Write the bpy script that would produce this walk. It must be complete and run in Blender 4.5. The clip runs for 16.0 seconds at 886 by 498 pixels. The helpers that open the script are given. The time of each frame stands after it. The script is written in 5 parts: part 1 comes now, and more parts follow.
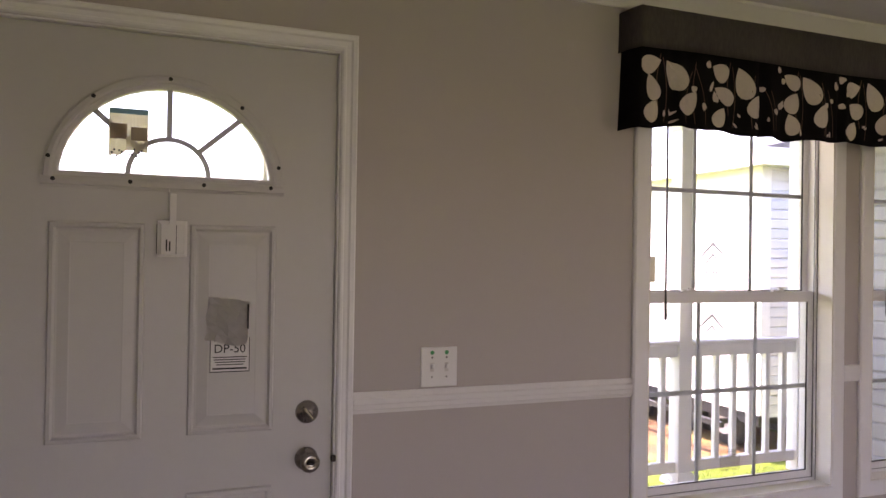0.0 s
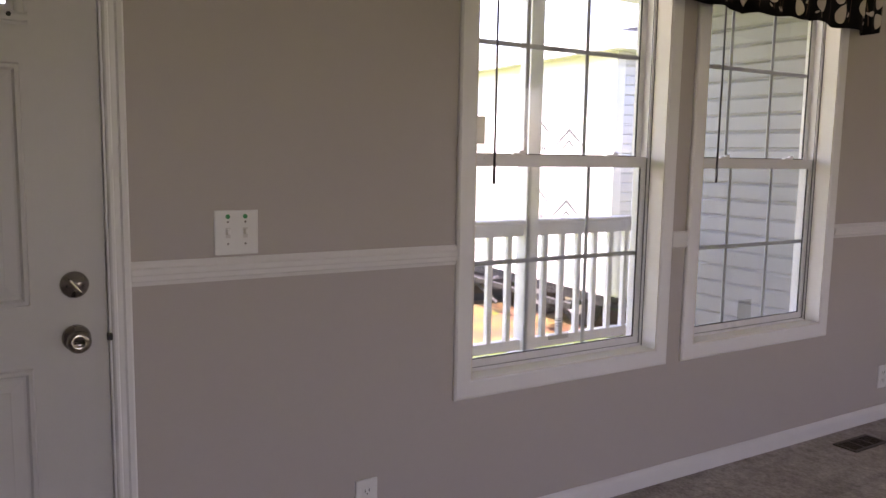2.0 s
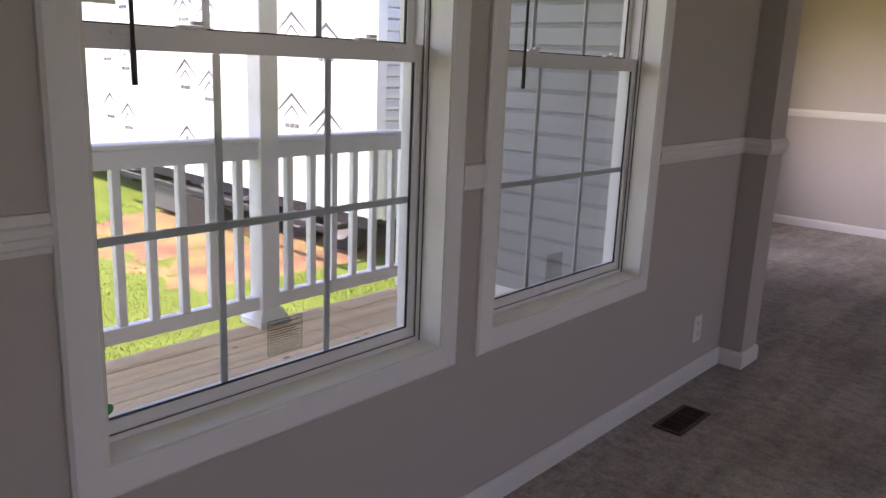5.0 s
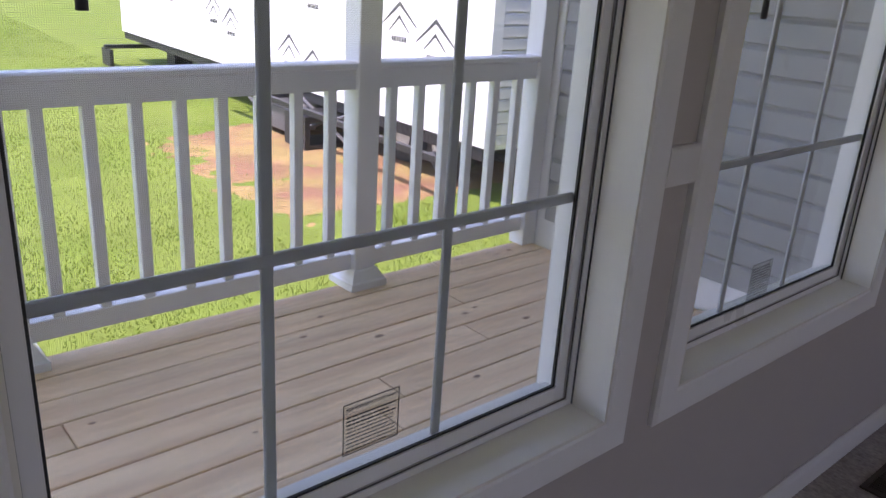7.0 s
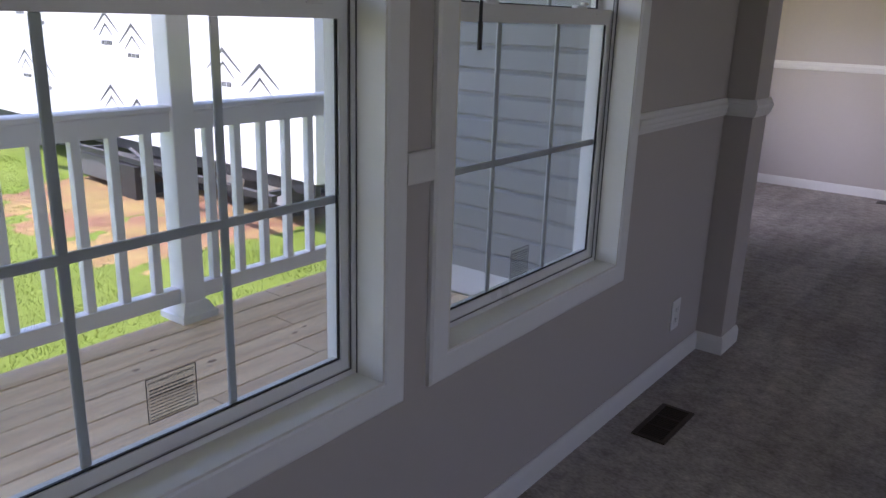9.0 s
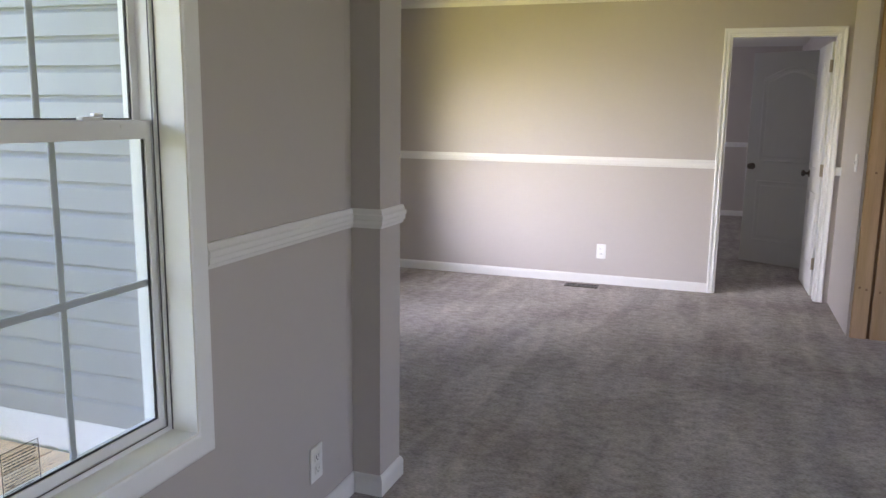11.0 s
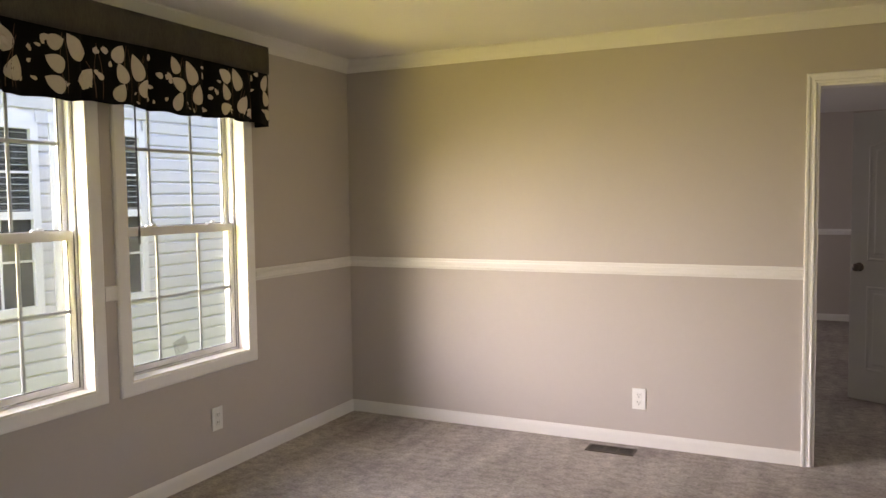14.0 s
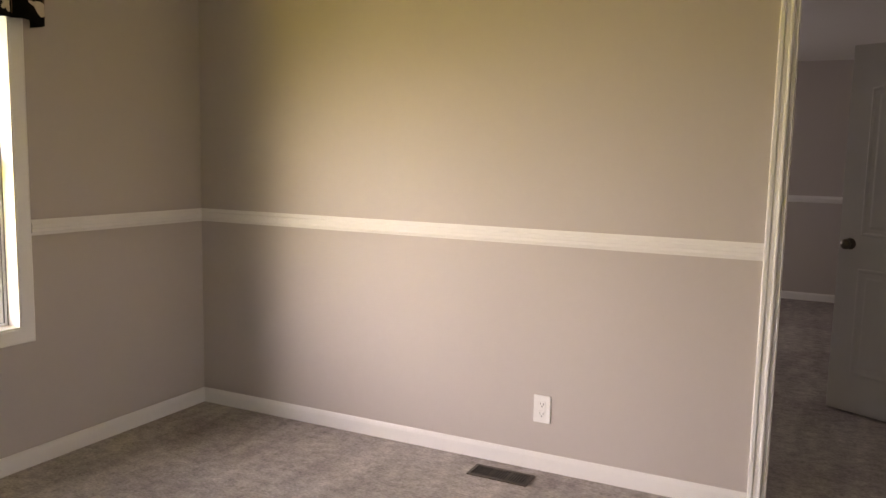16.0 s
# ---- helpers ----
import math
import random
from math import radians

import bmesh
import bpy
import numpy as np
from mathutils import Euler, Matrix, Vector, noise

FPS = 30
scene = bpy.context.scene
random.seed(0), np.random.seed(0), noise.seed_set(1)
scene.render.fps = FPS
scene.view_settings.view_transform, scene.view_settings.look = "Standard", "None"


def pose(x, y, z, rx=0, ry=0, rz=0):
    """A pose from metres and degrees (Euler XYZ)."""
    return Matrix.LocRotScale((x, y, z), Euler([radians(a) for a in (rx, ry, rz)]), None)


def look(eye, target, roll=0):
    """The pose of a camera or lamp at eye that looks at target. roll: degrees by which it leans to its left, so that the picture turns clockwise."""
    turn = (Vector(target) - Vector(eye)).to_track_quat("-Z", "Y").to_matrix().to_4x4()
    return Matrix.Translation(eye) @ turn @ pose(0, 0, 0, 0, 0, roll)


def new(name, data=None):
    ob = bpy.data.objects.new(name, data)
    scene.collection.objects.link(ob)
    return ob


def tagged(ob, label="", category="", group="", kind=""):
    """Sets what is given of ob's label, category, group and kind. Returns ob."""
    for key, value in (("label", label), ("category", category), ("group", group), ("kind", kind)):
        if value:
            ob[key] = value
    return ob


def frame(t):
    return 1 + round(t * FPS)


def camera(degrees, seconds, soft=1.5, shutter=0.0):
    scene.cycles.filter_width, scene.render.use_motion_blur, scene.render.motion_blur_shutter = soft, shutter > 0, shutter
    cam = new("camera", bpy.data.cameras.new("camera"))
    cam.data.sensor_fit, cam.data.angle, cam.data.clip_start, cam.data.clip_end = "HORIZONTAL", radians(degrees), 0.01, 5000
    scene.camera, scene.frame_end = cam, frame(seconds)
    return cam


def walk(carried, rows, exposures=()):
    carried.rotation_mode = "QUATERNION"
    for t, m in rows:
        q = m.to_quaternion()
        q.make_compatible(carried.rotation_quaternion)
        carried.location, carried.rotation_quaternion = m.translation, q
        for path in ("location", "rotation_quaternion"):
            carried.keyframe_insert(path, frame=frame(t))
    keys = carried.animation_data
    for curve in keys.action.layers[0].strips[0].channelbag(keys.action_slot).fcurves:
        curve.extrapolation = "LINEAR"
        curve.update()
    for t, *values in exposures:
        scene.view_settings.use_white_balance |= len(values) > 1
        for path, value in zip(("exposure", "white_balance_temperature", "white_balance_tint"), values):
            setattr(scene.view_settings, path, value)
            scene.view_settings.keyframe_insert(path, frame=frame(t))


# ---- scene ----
cam = camera(59.4, 16.0)
PATH = [
    (0, (0.394, -2.239, 1.427), (1.146, -0.386, 1.444), 0.9),
    (0.5, (0.396, -2.239, 1.416), (1.15, -0.387, 1.426), 0.7),
    (1, (0.472, -2.269, 1.34), (1.224, -0.416, 1.281), 0.7),
    (1.5, (0.564, -2.248, 1.298), (1.412, -0.446, 1.116), 0.6),
    (2, (0.669, -2.105, 1.305), (1.708, -0.413, 1.063), 1.0),
    (2.5, (0.758, -1.89, 1.335), (1.97, -0.32, 1.077), 1.0),
    (3, (0.868, -1.75, 1.33), (2.18, -0.271, 1.028), 1.3),
    (3.5, (1.101, -1.623, 1.323), (2.523, -0.263, 0.964), 1.0),
    (3.7, (1.162, -1.553, 1.274), (2.644, -0.254, 0.933), 0.6),
    (5.8, (1.761, -1.007, 1.262), (3.171, 0.301, 0.716), 3.8),
    (6, (1.82, -0.922, 1.264), (3.199, 0.416, 0.706), 4.3),
    (6.5, (1.918, -0.751, 1.267), (3.25, 0.608, 0.654), 4.6),
    (7, (1.971, -0.662, 1.261), (3.22, 0.742, 0.578), 3.7),
    (7.5, (2.01, -0.634, 1.264), (3.212, 0.802, 0.561), 3.0),
    (8, (1.966, -0.691, 1.272), (3.194, 0.727, 0.579), 2.2),
    (8.5, (1.922, -0.796, 1.277), (3.267, 0.541, 0.643), 2.1),
    (9, (1.869, -0.967, 1.277), (3.392, 0.195, 0.703), 1.8),
    (9.5, (1.846, -1.082, 1.309), (3.517, -0.117, 0.781), 1.2),
    (10, (2.008, -1.127, 1.316), (3.816, -0.387, 0.891), 0.9),
    (10.2, (2.115, -1.128, 1.323), (3.965, -0.476, 0.935), 0.7),
    (12.3, (3.319, -1.207, 1.339), (5.178, -0.52, 1.068), 0.9),
    (12.5, (3.477, -1.193, 1.345), (5.347, -0.535, 1.077), 1.3),
    (13, (3.83, -1.254, 1.361), (5.699, -0.588, 1.107), 1.9),
    (13.5, (4.163, -1.199, 1.364), (6.02, -0.488, 1.155), 0.4),
    (14, (4.445, -1.175, 1.376), (6.243, -0.309, 1.249), -0.7),
    (14.5, (4.728, -1.226, 1.389), (6.424, -0.17, 1.302), -0.1),
    (15, (4.99, -1.191, 1.371), (6.599, -0.005, 1.305), -0.4),
    (15.5, (5.344, -1.233, 1.358), (6.992, -0.109, 1.218), 0.1),
    (16, (5.71, -1.313, 1.303), (7.491, -0.435, 1.067), 1.2),
]
# Slow drift of the phone's automatic exposure: (seconds, stops, kelvin, tint)
EXPOSURES = [
    (0.0, 3.12, 7500, 47), (1.0, 2.98, 7500, 46), (2.0, 2.88, 7400, 43), (3.5, 2.62, 7250, 40), (6.0, 2.10, 6750, 39), (9.2, 1.95, 6150, 34), (10.2, 2.85, 6500, 31), (12.5, 3.45, 6400, 22), (13.4, 3.27, 6450, 22), (14.2, 2.8, 8300, 32), (15.0, 2.55, 8600, 34), (16.0, 2.78, 8200, 32),
]
walk(cam, [(t, look(eye, target, roll)) for t, eye, target, roll in PATH], EXPOSURES)

# ---- light ----
SUN_EL, SUN_AZ = 64.0, 270.0  # degrees: height, and compass turn from +y towards +x
world = bpy.data.worlds.new("world")
scene.world = world
world.use_nodes = True
wn = world.node_tree.nodes
sky = wn.new("ShaderNodeTexSky")
sky.sky_type, sky.sun_disc = "NISHITA", False
sky.sun_elevation, sky.sun_rotation = radians(SUN_EL), radians(SUN_AZ)
wn["Background"].inputs["Strength"].default_value = 0.15
world.node_tree.links.new(sky.outputs["Color"], wn["Background"].inputs["Color"])
sun = new("sun", bpy.data.lights.new("sun", "SUN"))
sun.data.energy, sun.data.angle, sun.data.color = 2.7, radians(0.5), (1.0, 0.95, 0.87)
_e, _a = radians(SUN_EL), radians(SUN_AZ)
sun.matrix_world = look((0, 0, 20), Vector((0, 0, 20)) - Vector((math.sin(_a) * math.cos(_e), math.cos(_a) * math.cos(_e), math.sin(_e))))

# added fill lamps in assumed rear and bedroom openings, all out of view
def fill_lamp(name, eye, target, w, h, watts, colour, spread=180.0):
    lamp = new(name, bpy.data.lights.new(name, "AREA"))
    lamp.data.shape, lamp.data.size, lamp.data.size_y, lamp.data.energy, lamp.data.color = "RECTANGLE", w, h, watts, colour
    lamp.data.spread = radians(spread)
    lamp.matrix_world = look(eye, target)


fill_lamp("rear_fill", (1.5, -4.66, 1.075), (1.5, 0, 1.075), 1.2, 1.95, 0.95, (1.0, 0.95, 0.91))
fill_lamp("rear_fill", (5.7, -4.66, 1.325), (5.7, 0, 1.325), 1.1, 1.45, 0.9, (1.0, 0.86, 0.74))
fill_lamp("bedroom_fill", (11.7, 1.56, 1.3), (11.7, 0, 1.3), 1.4, 1.3, 2.0, (0.93, 0.97, 1.0))
# added lamps for sky light at porch window heads, above the valance's hem
for x in (2.500, 3.563):
    fill_lamp("window_fill", (x, 0.030, 2.030), (x, -0.97, 1.23), 0.74, 0.035, 0.13, (1.0, 0.98, 0.94))
# second windows look past the neighbour's corner; added lamps imitate sky and lawn bounce
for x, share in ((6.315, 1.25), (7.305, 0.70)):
    fill_lamp("window_fill", (x - 0.32, 2.06, 1.22), (x + 1.06, 0.68, 0.64), 0.80, 1.0, 1.9 * share, (0.91, 0.96, 1.0), 60.0)
    fill_lamp("lawn_bounce_fill", (x - 0.32, 2.06, 0.90), (x + 1.05, 0.80, 1.70), 0.80, 0.45, 1.05 * share, (1.0, 0.92, 0.22), 80.0)


# ---- materials ----
def material(name, colour, rough=0.6, metal=0.0, var=0.06, scale=6.0, fine=60.0, bump=0.05, bump_scale=120.0, stretch=(1, 1, 1), spread=0.0, spec=0.5, tint2=None, mix2=0.0, mix_scale=2.0):
    """Principled surface with a broad and a fine variation of colour, a fine relief, and a spread of tone from object to object."""
    m = bpy.data.materials.new(name)
    m.use_nodes = True
    nt = m.node_tree
    n, l = nt.nodes, nt.links
    p = n["Principled BSDF"]
    p.inputs["Roughness"].default_value, p.inputs["Metallic"].default_value = rough, metal
    p.inputs["Specular IOR Level"].default_value = spec
    tc = n.new("ShaderNodeTexCoord")
    mp = n.new("ShaderNodeMapping")
    mp.inputs["Scale"].default_value = stretch
    l.new(tc.outputs["Object"], mp.inputs["Vector"])

    def nz(s, detail=4.0):
        t = n.new("ShaderNodeTexNoise")
        t.inputs["Scale"].default_value, t.inputs["Detail"].default_value = s, detail
        l.new(mp.outputs["Vector"], t.inputs["Vector"])
        return t.outputs["Fac"]

    def maths(op, a, b):
        t = n.new("ShaderNodeMath")
        t.operation = op
        for i, v in enumerate((a, b)):
            if isinstance(v, (int, float)):
                t.inputs[i].default_value = v
            else:
                l.new(v, t.inputs[i])
        return t.outputs[0]

    big, small = nz(scale), nz(fine, 2.0)
    value = maths("ADD", 1.0, maths("ADD", maths("MULTIPLY", maths("SUBTRACT", big, 0.5), var * 2), maths("MULTIPLY", maths("SUBTRACT", small, 0.5), var * 2)))
    if spread:
        oi = n.new("ShaderNodeObjectInfo")
        value = maths("ADD", value, maths("MULTIPLY", maths("SUBTRACT", oi.outputs["Random"], 0.5), spread))
    base = n.new("ShaderNodeMix")
    base.data_type, base.blend_type = "RGBA", "MIX"
    base.inputs["A"].default_value = (*colour, 1)
    base.inputs["B"].default_value = (*(tint2 or colour), 1)
    if tint2:
        ramp = n.new("ShaderNodeValToRGB")
        ramp.color_ramp.elements[0].position, ramp.color_ramp.elements[1].position = 0.5 - mix2 * 0.5 + 0.02, 0.72 - mix2 * 0.4
        l.new(nz(mix_scale, 6.0), ramp.inputs["Fac"])
        l.new(ramp.outputs["Color"], base.inputs["Factor"])
    else:
        base.inputs["Factor"].default_value = 0.0
    mul = n.new("ShaderNodeVectorMath")
    mul.operation = "SCALE"
    l.new(base.outputs["Result"], mul.inputs[0])
    l.new(value, mul.inputs["Scale"])
    l.new(mul.outputs["Vector"], p.inputs["Base Color"])
    if bump:
        b = n.new("ShaderNodeBump")
        b.inputs["Strength"].default_value, b.inputs["Distance"].default_value = bump, 0.004
        l.new(nz(bump_scale, 3.0), b.inputs["Height"])
        l.new(b.outputs["Normal"], p.inputs["Normal"])
        r = maths("ADD", rough, maths("MULTIPLY", maths("SUBTRACT", big, 0.5), 0.15))
        l.new(r, p.inputs["Roughness"])
    return m


def glass_material(name, tint=(0.96, 0.98, 0.97)):
    m = bpy.data.materials.new(name)
    m.use_nodes = True
    n, l = m.node_tree.nodes, m.node_tree.links
    n.clear()
    out, mix = n.new("ShaderNodeOutputMaterial"), n.new("ShaderNodeMixShader")
    clear, gloss, edge = n.new("ShaderNodeBsdfTransparent"), n.new("ShaderNodeBsdfGlossy"), n.new("ShaderNodeLayerWeight")
    clear.inputs["Color"].default_value = (*tint, 1)
    gloss.inputs["Roughness"].default_value = 0.02
    edge.inputs["Blend"].default_value = 0.5
    steep, amount = n.new("ShaderNodeMath"), n.new("ShaderNodeMath")
    steep.operation, amount.operation = "POWER", "MULTIPLY_ADD"
    steep.inputs[1].default_value, amount.inputs[1].default_value, amount.inputs[2].default_value = 4.0, 0.22, 0.025
    l.new(edge.outputs["Facing"], steep.inputs[0])
    l.new(steep.outputs[0], amount.inputs[0])
    l.new(amount.outputs[0], mix.inputs["Fac"])
    l.new(clear.outputs["BSDF"], mix.inputs[1])
    l.new(gloss.outputs["BSDF"], mix.inputs[2])
    l.new(mix.outputs["Shader"], out.inputs["Surface"])
    return m


def thin_paper(name, colour):
    """Paper thin enough for light to show through it."""
    m = material(name, colour, 0.8, var=0.06, scale=25, bump=0.0)
    n, l = m.node_tree.nodes, m.node_tree.links
    mix, tr = n.new("ShaderNodeMixShader"), n.new("ShaderNodeBsdfTranslucent")
    tr.inputs["Color"].default_value = (*colour, 1)
    mix.inputs["Fac"].default_value = 0.5
    l.new(n["Principled BSDF"].outputs[0], mix.inputs[1])
    l.new(tr.outputs[0], mix.inputs[2])
    l.new(mix.outputs[0], n["Material Output"].inputs["Surface"])
    return m


def lets_light_through(m, colour):
    """Adds a translucent half to a thin leaf."""
    n, l = m.node_tree.nodes, m.node_tree.links
    mix, tr = n.new("ShaderNodeMixShader"), n.new("ShaderNodeBsdfTranslucent")
    tr.inputs["Color"].default_value = (*colour, 1)
    mix.inputs["Fac"].default_value = 0.5
    l.new(n["Principled BSDF"].outputs[0], mix.inputs[1])
    l.new(tr.outputs[0], mix.inputs[2])
    l.new(mix.outputs[0], n["Material Output"].inputs["Surface"])
    return m


def woven_screen(name, pitch=0.0021, thread=0.12):
    """Insect mesh: fine threads with open holes between them."""
    m = material(name, (0.30, 0.31, 0.32), 0.6, var=0.05, bump=0.0)
    n, l = m.node_tree.nodes, m.node_tree.links
    tc, sep = n.new("ShaderNodeTexCoord"), n.new("ShaderNodeSeparateXYZ")
    l.new(tc.outputs["Object"], sep.inputs[0])
    masks = []
    for axis in ("X", "Z"):
        scale, part_of, line = n.new("ShaderNodeMath"), n.new("ShaderNodeMath"), n.new("ShaderNodeMath")
        scale.operation, part_of.operation, line.operation = "MULTIPLY", "FRACT", "LESS_THAN"
        scale.inputs[1].default_value, line.inputs[1].default_value = 1 / pitch, thread
        l.new(sep.outputs[axis], scale.inputs[0])
        l.new(scale.outputs[0], part_of.inputs[0])
        l.new(part_of.outputs[0], line.inputs[0])
        masks.append(line.outputs[0])
    both, mix, clear = n.new("ShaderNodeMath"), n.new("ShaderNodeMixShader"), n.new("ShaderNodeBsdfTransparent")
    both.operation = "MAXIMUM"
    l.new(masks[0], both.inputs[0])
    l.new(masks[1], both.inputs[1])
    l.new(both.outputs[0], mix.inputs["Fac"])
    l.new(clear.outputs[0], mix.inputs[1])
    l.new(n["Principled BSDF"].outputs[0], mix.inputs[2])
    l.new(mix.outputs[0], n["Material Output"].inputs["Surface"])
    return m


def brushed(m, turn, stretch, amount):
    """Adds long soft streaks left by a vacuum cleaner."""
    n, l = m.node_tree.nodes, m.node_tree.links
    p = n["Principled BSDF"]
    tc, mp, t, a, mul = (n.new("ShaderNode" + k) for k in ("TexCoord", "Mapping", "TexNoise", "MapRange", "VectorMath"))
    mp.inputs["Rotation"].default_value = (0, 0, math.radians(turn))
    mp.inputs["Scale"].default_value = stretch
    t.inputs["Scale"].default_value, t.inputs["Detail"].default_value, t.inputs["Distortion"].default_value = 1.0, 3.0, 0.6
    a.inputs["From Min"].default_value, a.inputs["From Max"].default_value = 0.38, 0.66
    a.inputs["To Min"].default_value, a.inputs["To Max"].default_value = 1 - amount, 1 + amount
    mul.operation = "SCALE"
    l.new(tc.outputs["Object"], mp.inputs["Vector"])
    l.new(mp.outputs["Vector"], t.inputs["Vector"])
    l.new(t.outputs["Fac"], a.inputs["Value"])
    l.new(p.inputs["Base Color"].links[0].from_socket, mul.inputs[0])
    l.new(a.outputs["Result"], mul.inputs["Scale"])
    l.new(mul.outputs["Vector"], p.inputs["Base Color"])
    return m


WALL = material("greige_wall_board", (0.50, 0.456, 0.428), 0.55, var=0.015, scale=1.2, fine=30, bump=0.03, bump_scale=220)
CEIL = material("white_ceiling_paint", (0.78, 0.77, 0.74), 0.85, var=0.02, scale=2, fine=40, bump=0.25, bump_scale=60)
TRIM = material("white_trim_paint", (0.78, 0.77, 0.75), 0.38, var=0.02, scale=4, fine=50, bump=0.02, bump_scale=90)
CASING = material("bright_white_casing", (0.86, 0.86, 0.85), 0.35, var=0.015, scale=4, fine=50, bump=0.02, bump_scale=90)
REVEAL = material("cream_window_reveal", (0.80, 0.78, 0.72), 0.45, var=0.02, scale=4, fine=50, bump=0.02)
VINYL = material("white_window_vinyl", (0.78, 0.78, 0.78), 0.3, var=0.015, bump=0.01)
GRID = material("pale_grey_grid_bar", (0.48, 0.50, 0.53), 0.35, var=0.02, bump=0.01)
DOORPAINT = material("off_white_door_enamel", (0.57, 0.56, 0.545), 0.45, var=0.02, scale=3, fine=40, bump=0.03, bump_scale=160)
GREYDOOR = material("white_moulded_door_skin", (0.68, 0.68, 0.67), 0.5, var=0.02, scale=3, fine=50, bump=0.06, bump_scale=180, stretch=(1, 1, 0.1))
NICKEL = material("brushed_nickel", (0.33, 0.305, 0.28), 0.26, 1.0, var=0.06, bump=0.04, bump_scale=300)
DARKKNOB = material("aged_bronze_knob", (0.16, 0.14, 0.12), 0.3, 1.0, var=0.06, bump=0.02)
HINGE = material("satin_brass_hinge", (0.38, 0.33, 0.25), 0.4, 1.0, var=0.06, bump=0.03)
PLATE = material("white_plastic_plate", (0.82, 0.82, 0.80), 0.3, var=0.01, bump=0.0)
DARK = material("dark_slot", (0.02, 0.02, 0.02), 0.6, var=0.1, bump=0.0)
VENT = material("brown_painted_steel", (0.07, 0.055, 0.045), 0.45, 0.3, var=0.08, bump=0.03)
CARPET = material("taupe_cut_pile_carpet", (0.335, 0.296, 0.285), 0.95, var=0.50, scale=26, fine=110, bump=1.0, bump_scale=80, stretch=(1.0, 0.6, 1.0), spec=0.05, tint2=(0.42, 0.385, 0.365), mix2=0.4, mix_scale=2.2)
brushed(CARPET, 28, (1.1, 6.5, 1.0), 0.12)
DECK = material("yellow_pine_deck_board", (0.86, 0.665, 0.435), 0.7, var=0.24, scale=3, fine=26, bump=0.25, bump_scale=40, stretch=(0.35, 6, 6), spread=0.20, tint2=(0.70, 0.49, 0.30), mix2=0.3, mix_scale=2.5)
KNOT = material("dark_pine_knot", (0.24, 0.14, 0.075), 0.75, var=0.3, scale=30, fine=90, bump=0.1)
STUD = material("raw_spruce_stud", (0.50, 0.33, 0.20), 0.8, var=0.14, scale=3, fine=30, bump=0.2, bump_scale=50, stretch=(6, 6, 0.4), spread=0.15, tint2=(0.40, 0.26, 0.13), mix2=0.3)
PVC = material("white_railing_vinyl", (0.74, 0.75, 0.76), 0.4, var=0.015, bump=0.02)
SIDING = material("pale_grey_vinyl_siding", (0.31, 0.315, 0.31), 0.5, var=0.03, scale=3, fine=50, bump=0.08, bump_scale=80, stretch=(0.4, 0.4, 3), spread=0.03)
SIDING_B = material("blue_grey_vinyl_siding", (0.58, 0.59, 0.61), 0.5, var=0.03, scale=3, fine=50, bump=0.08, bump_scale=80, stretch=(0.4, 0.4, 3), spread=0.03)
WRAP = material("white_house_wrap", (0.80, 0.81, 0.82), 0.5, var=0.03, scale=1.5, fine=9, bump=0.25, bump_scale=5)
INK = material("grey_printed_ink", (0.075, 0.078, 0.085), 0.6, var=0.1, bump=0.0)
BLACKSTEEL = material("black_chassis_steel", (0.025, 0.025, 0.028), 0.5, 0.2, var=0.2, bump=0.1, bump_scale=40)
STEELGREY = material("weathered_grey_steel", (0.13, 0.13, 0.135), 0.55, 0.4, var=0.2, bump=0.1, bump_scale=40)
RUBBER = material("black_tyre_rubber", (0.03, 0.03, 0.03), 0.85, var=0.15, bump=0.1)
GRASS = material("mown_grass_and_soil", (0.105, 0.163, 0.022), 0.95, var=0.28, scale=1.3, fine=22, bump=0.3, bump_scale=30, spec=0.1, tint2=(0.135, 0.185, 0.035), mix2=0.5, mix_scale=0.8)
BLADE = lets_light_through(material("fresh_grass_blade", (0.15, 0.235, 0.035), 0.8, var=0.22, scale=1.2, fine=15, bump=0.0, spec=0.1, tint2=(0.22, 0.235, 0.05), mix2=0.4, mix_scale=0.9), (0.19, 0.29, 0.045))
CLAY = material("reddish_bare_clay", (0.215, 0.115, 0.075), 0.95, var=0.35, scale=3, fine=26, bump=0.7, bump_scale=24, spec=0.1, tint2=(0.26, 0.19, 0.08), mix2=0.3)
ROOF = material("grey_asphalt_shingle", (0.10, 0.10, 0.105), 0.9, var=0.2, scale=3, fine=60, bump=0.4, bump_scale=70)
BAND = material("charcoal_linen_band", (0.15, 0.134, 0.122), 0.9, var=0.25, scale=9, fine=170, bump=0.4, bump_scale=350, stretch=(1, 1, 0.25), spec=0.15)
CLOTH = material("black_printed_cotton", (0.014, 0.012, 0.012), 0.85, var=0.15, scale=6, fine=150, bump=0.3, bump_scale=400, spec=0.15)
LEAFPRINT = material("cream_leaf_print", (0.60, 0.54, 0.46), 0.85, var=0.08, scale=14, fine=90, bump=0.2, bump_scale=400, spec=0.15)
STEMPRINT = material("brown_stem_print", (0.17, 0.115, 0.085), 0.85, var=0.1, bump=0.0, spec=0.1)
PAPER = material("white_paper", (0.75, 0.74, 0.72), 0.8, var=0.03, bump=0.05)
PAPERGREY = material("thin_grey_paper", (0.68, 0.66, 0.63), 0.75, var=0.08, bump=0.1)
BEIGE = thin_paper("beige_label_paper", (0.74, 0.69, 0.60))
PHOTO = thin_paper("brown_photo_print", (0.48, 0.40, 0.33))
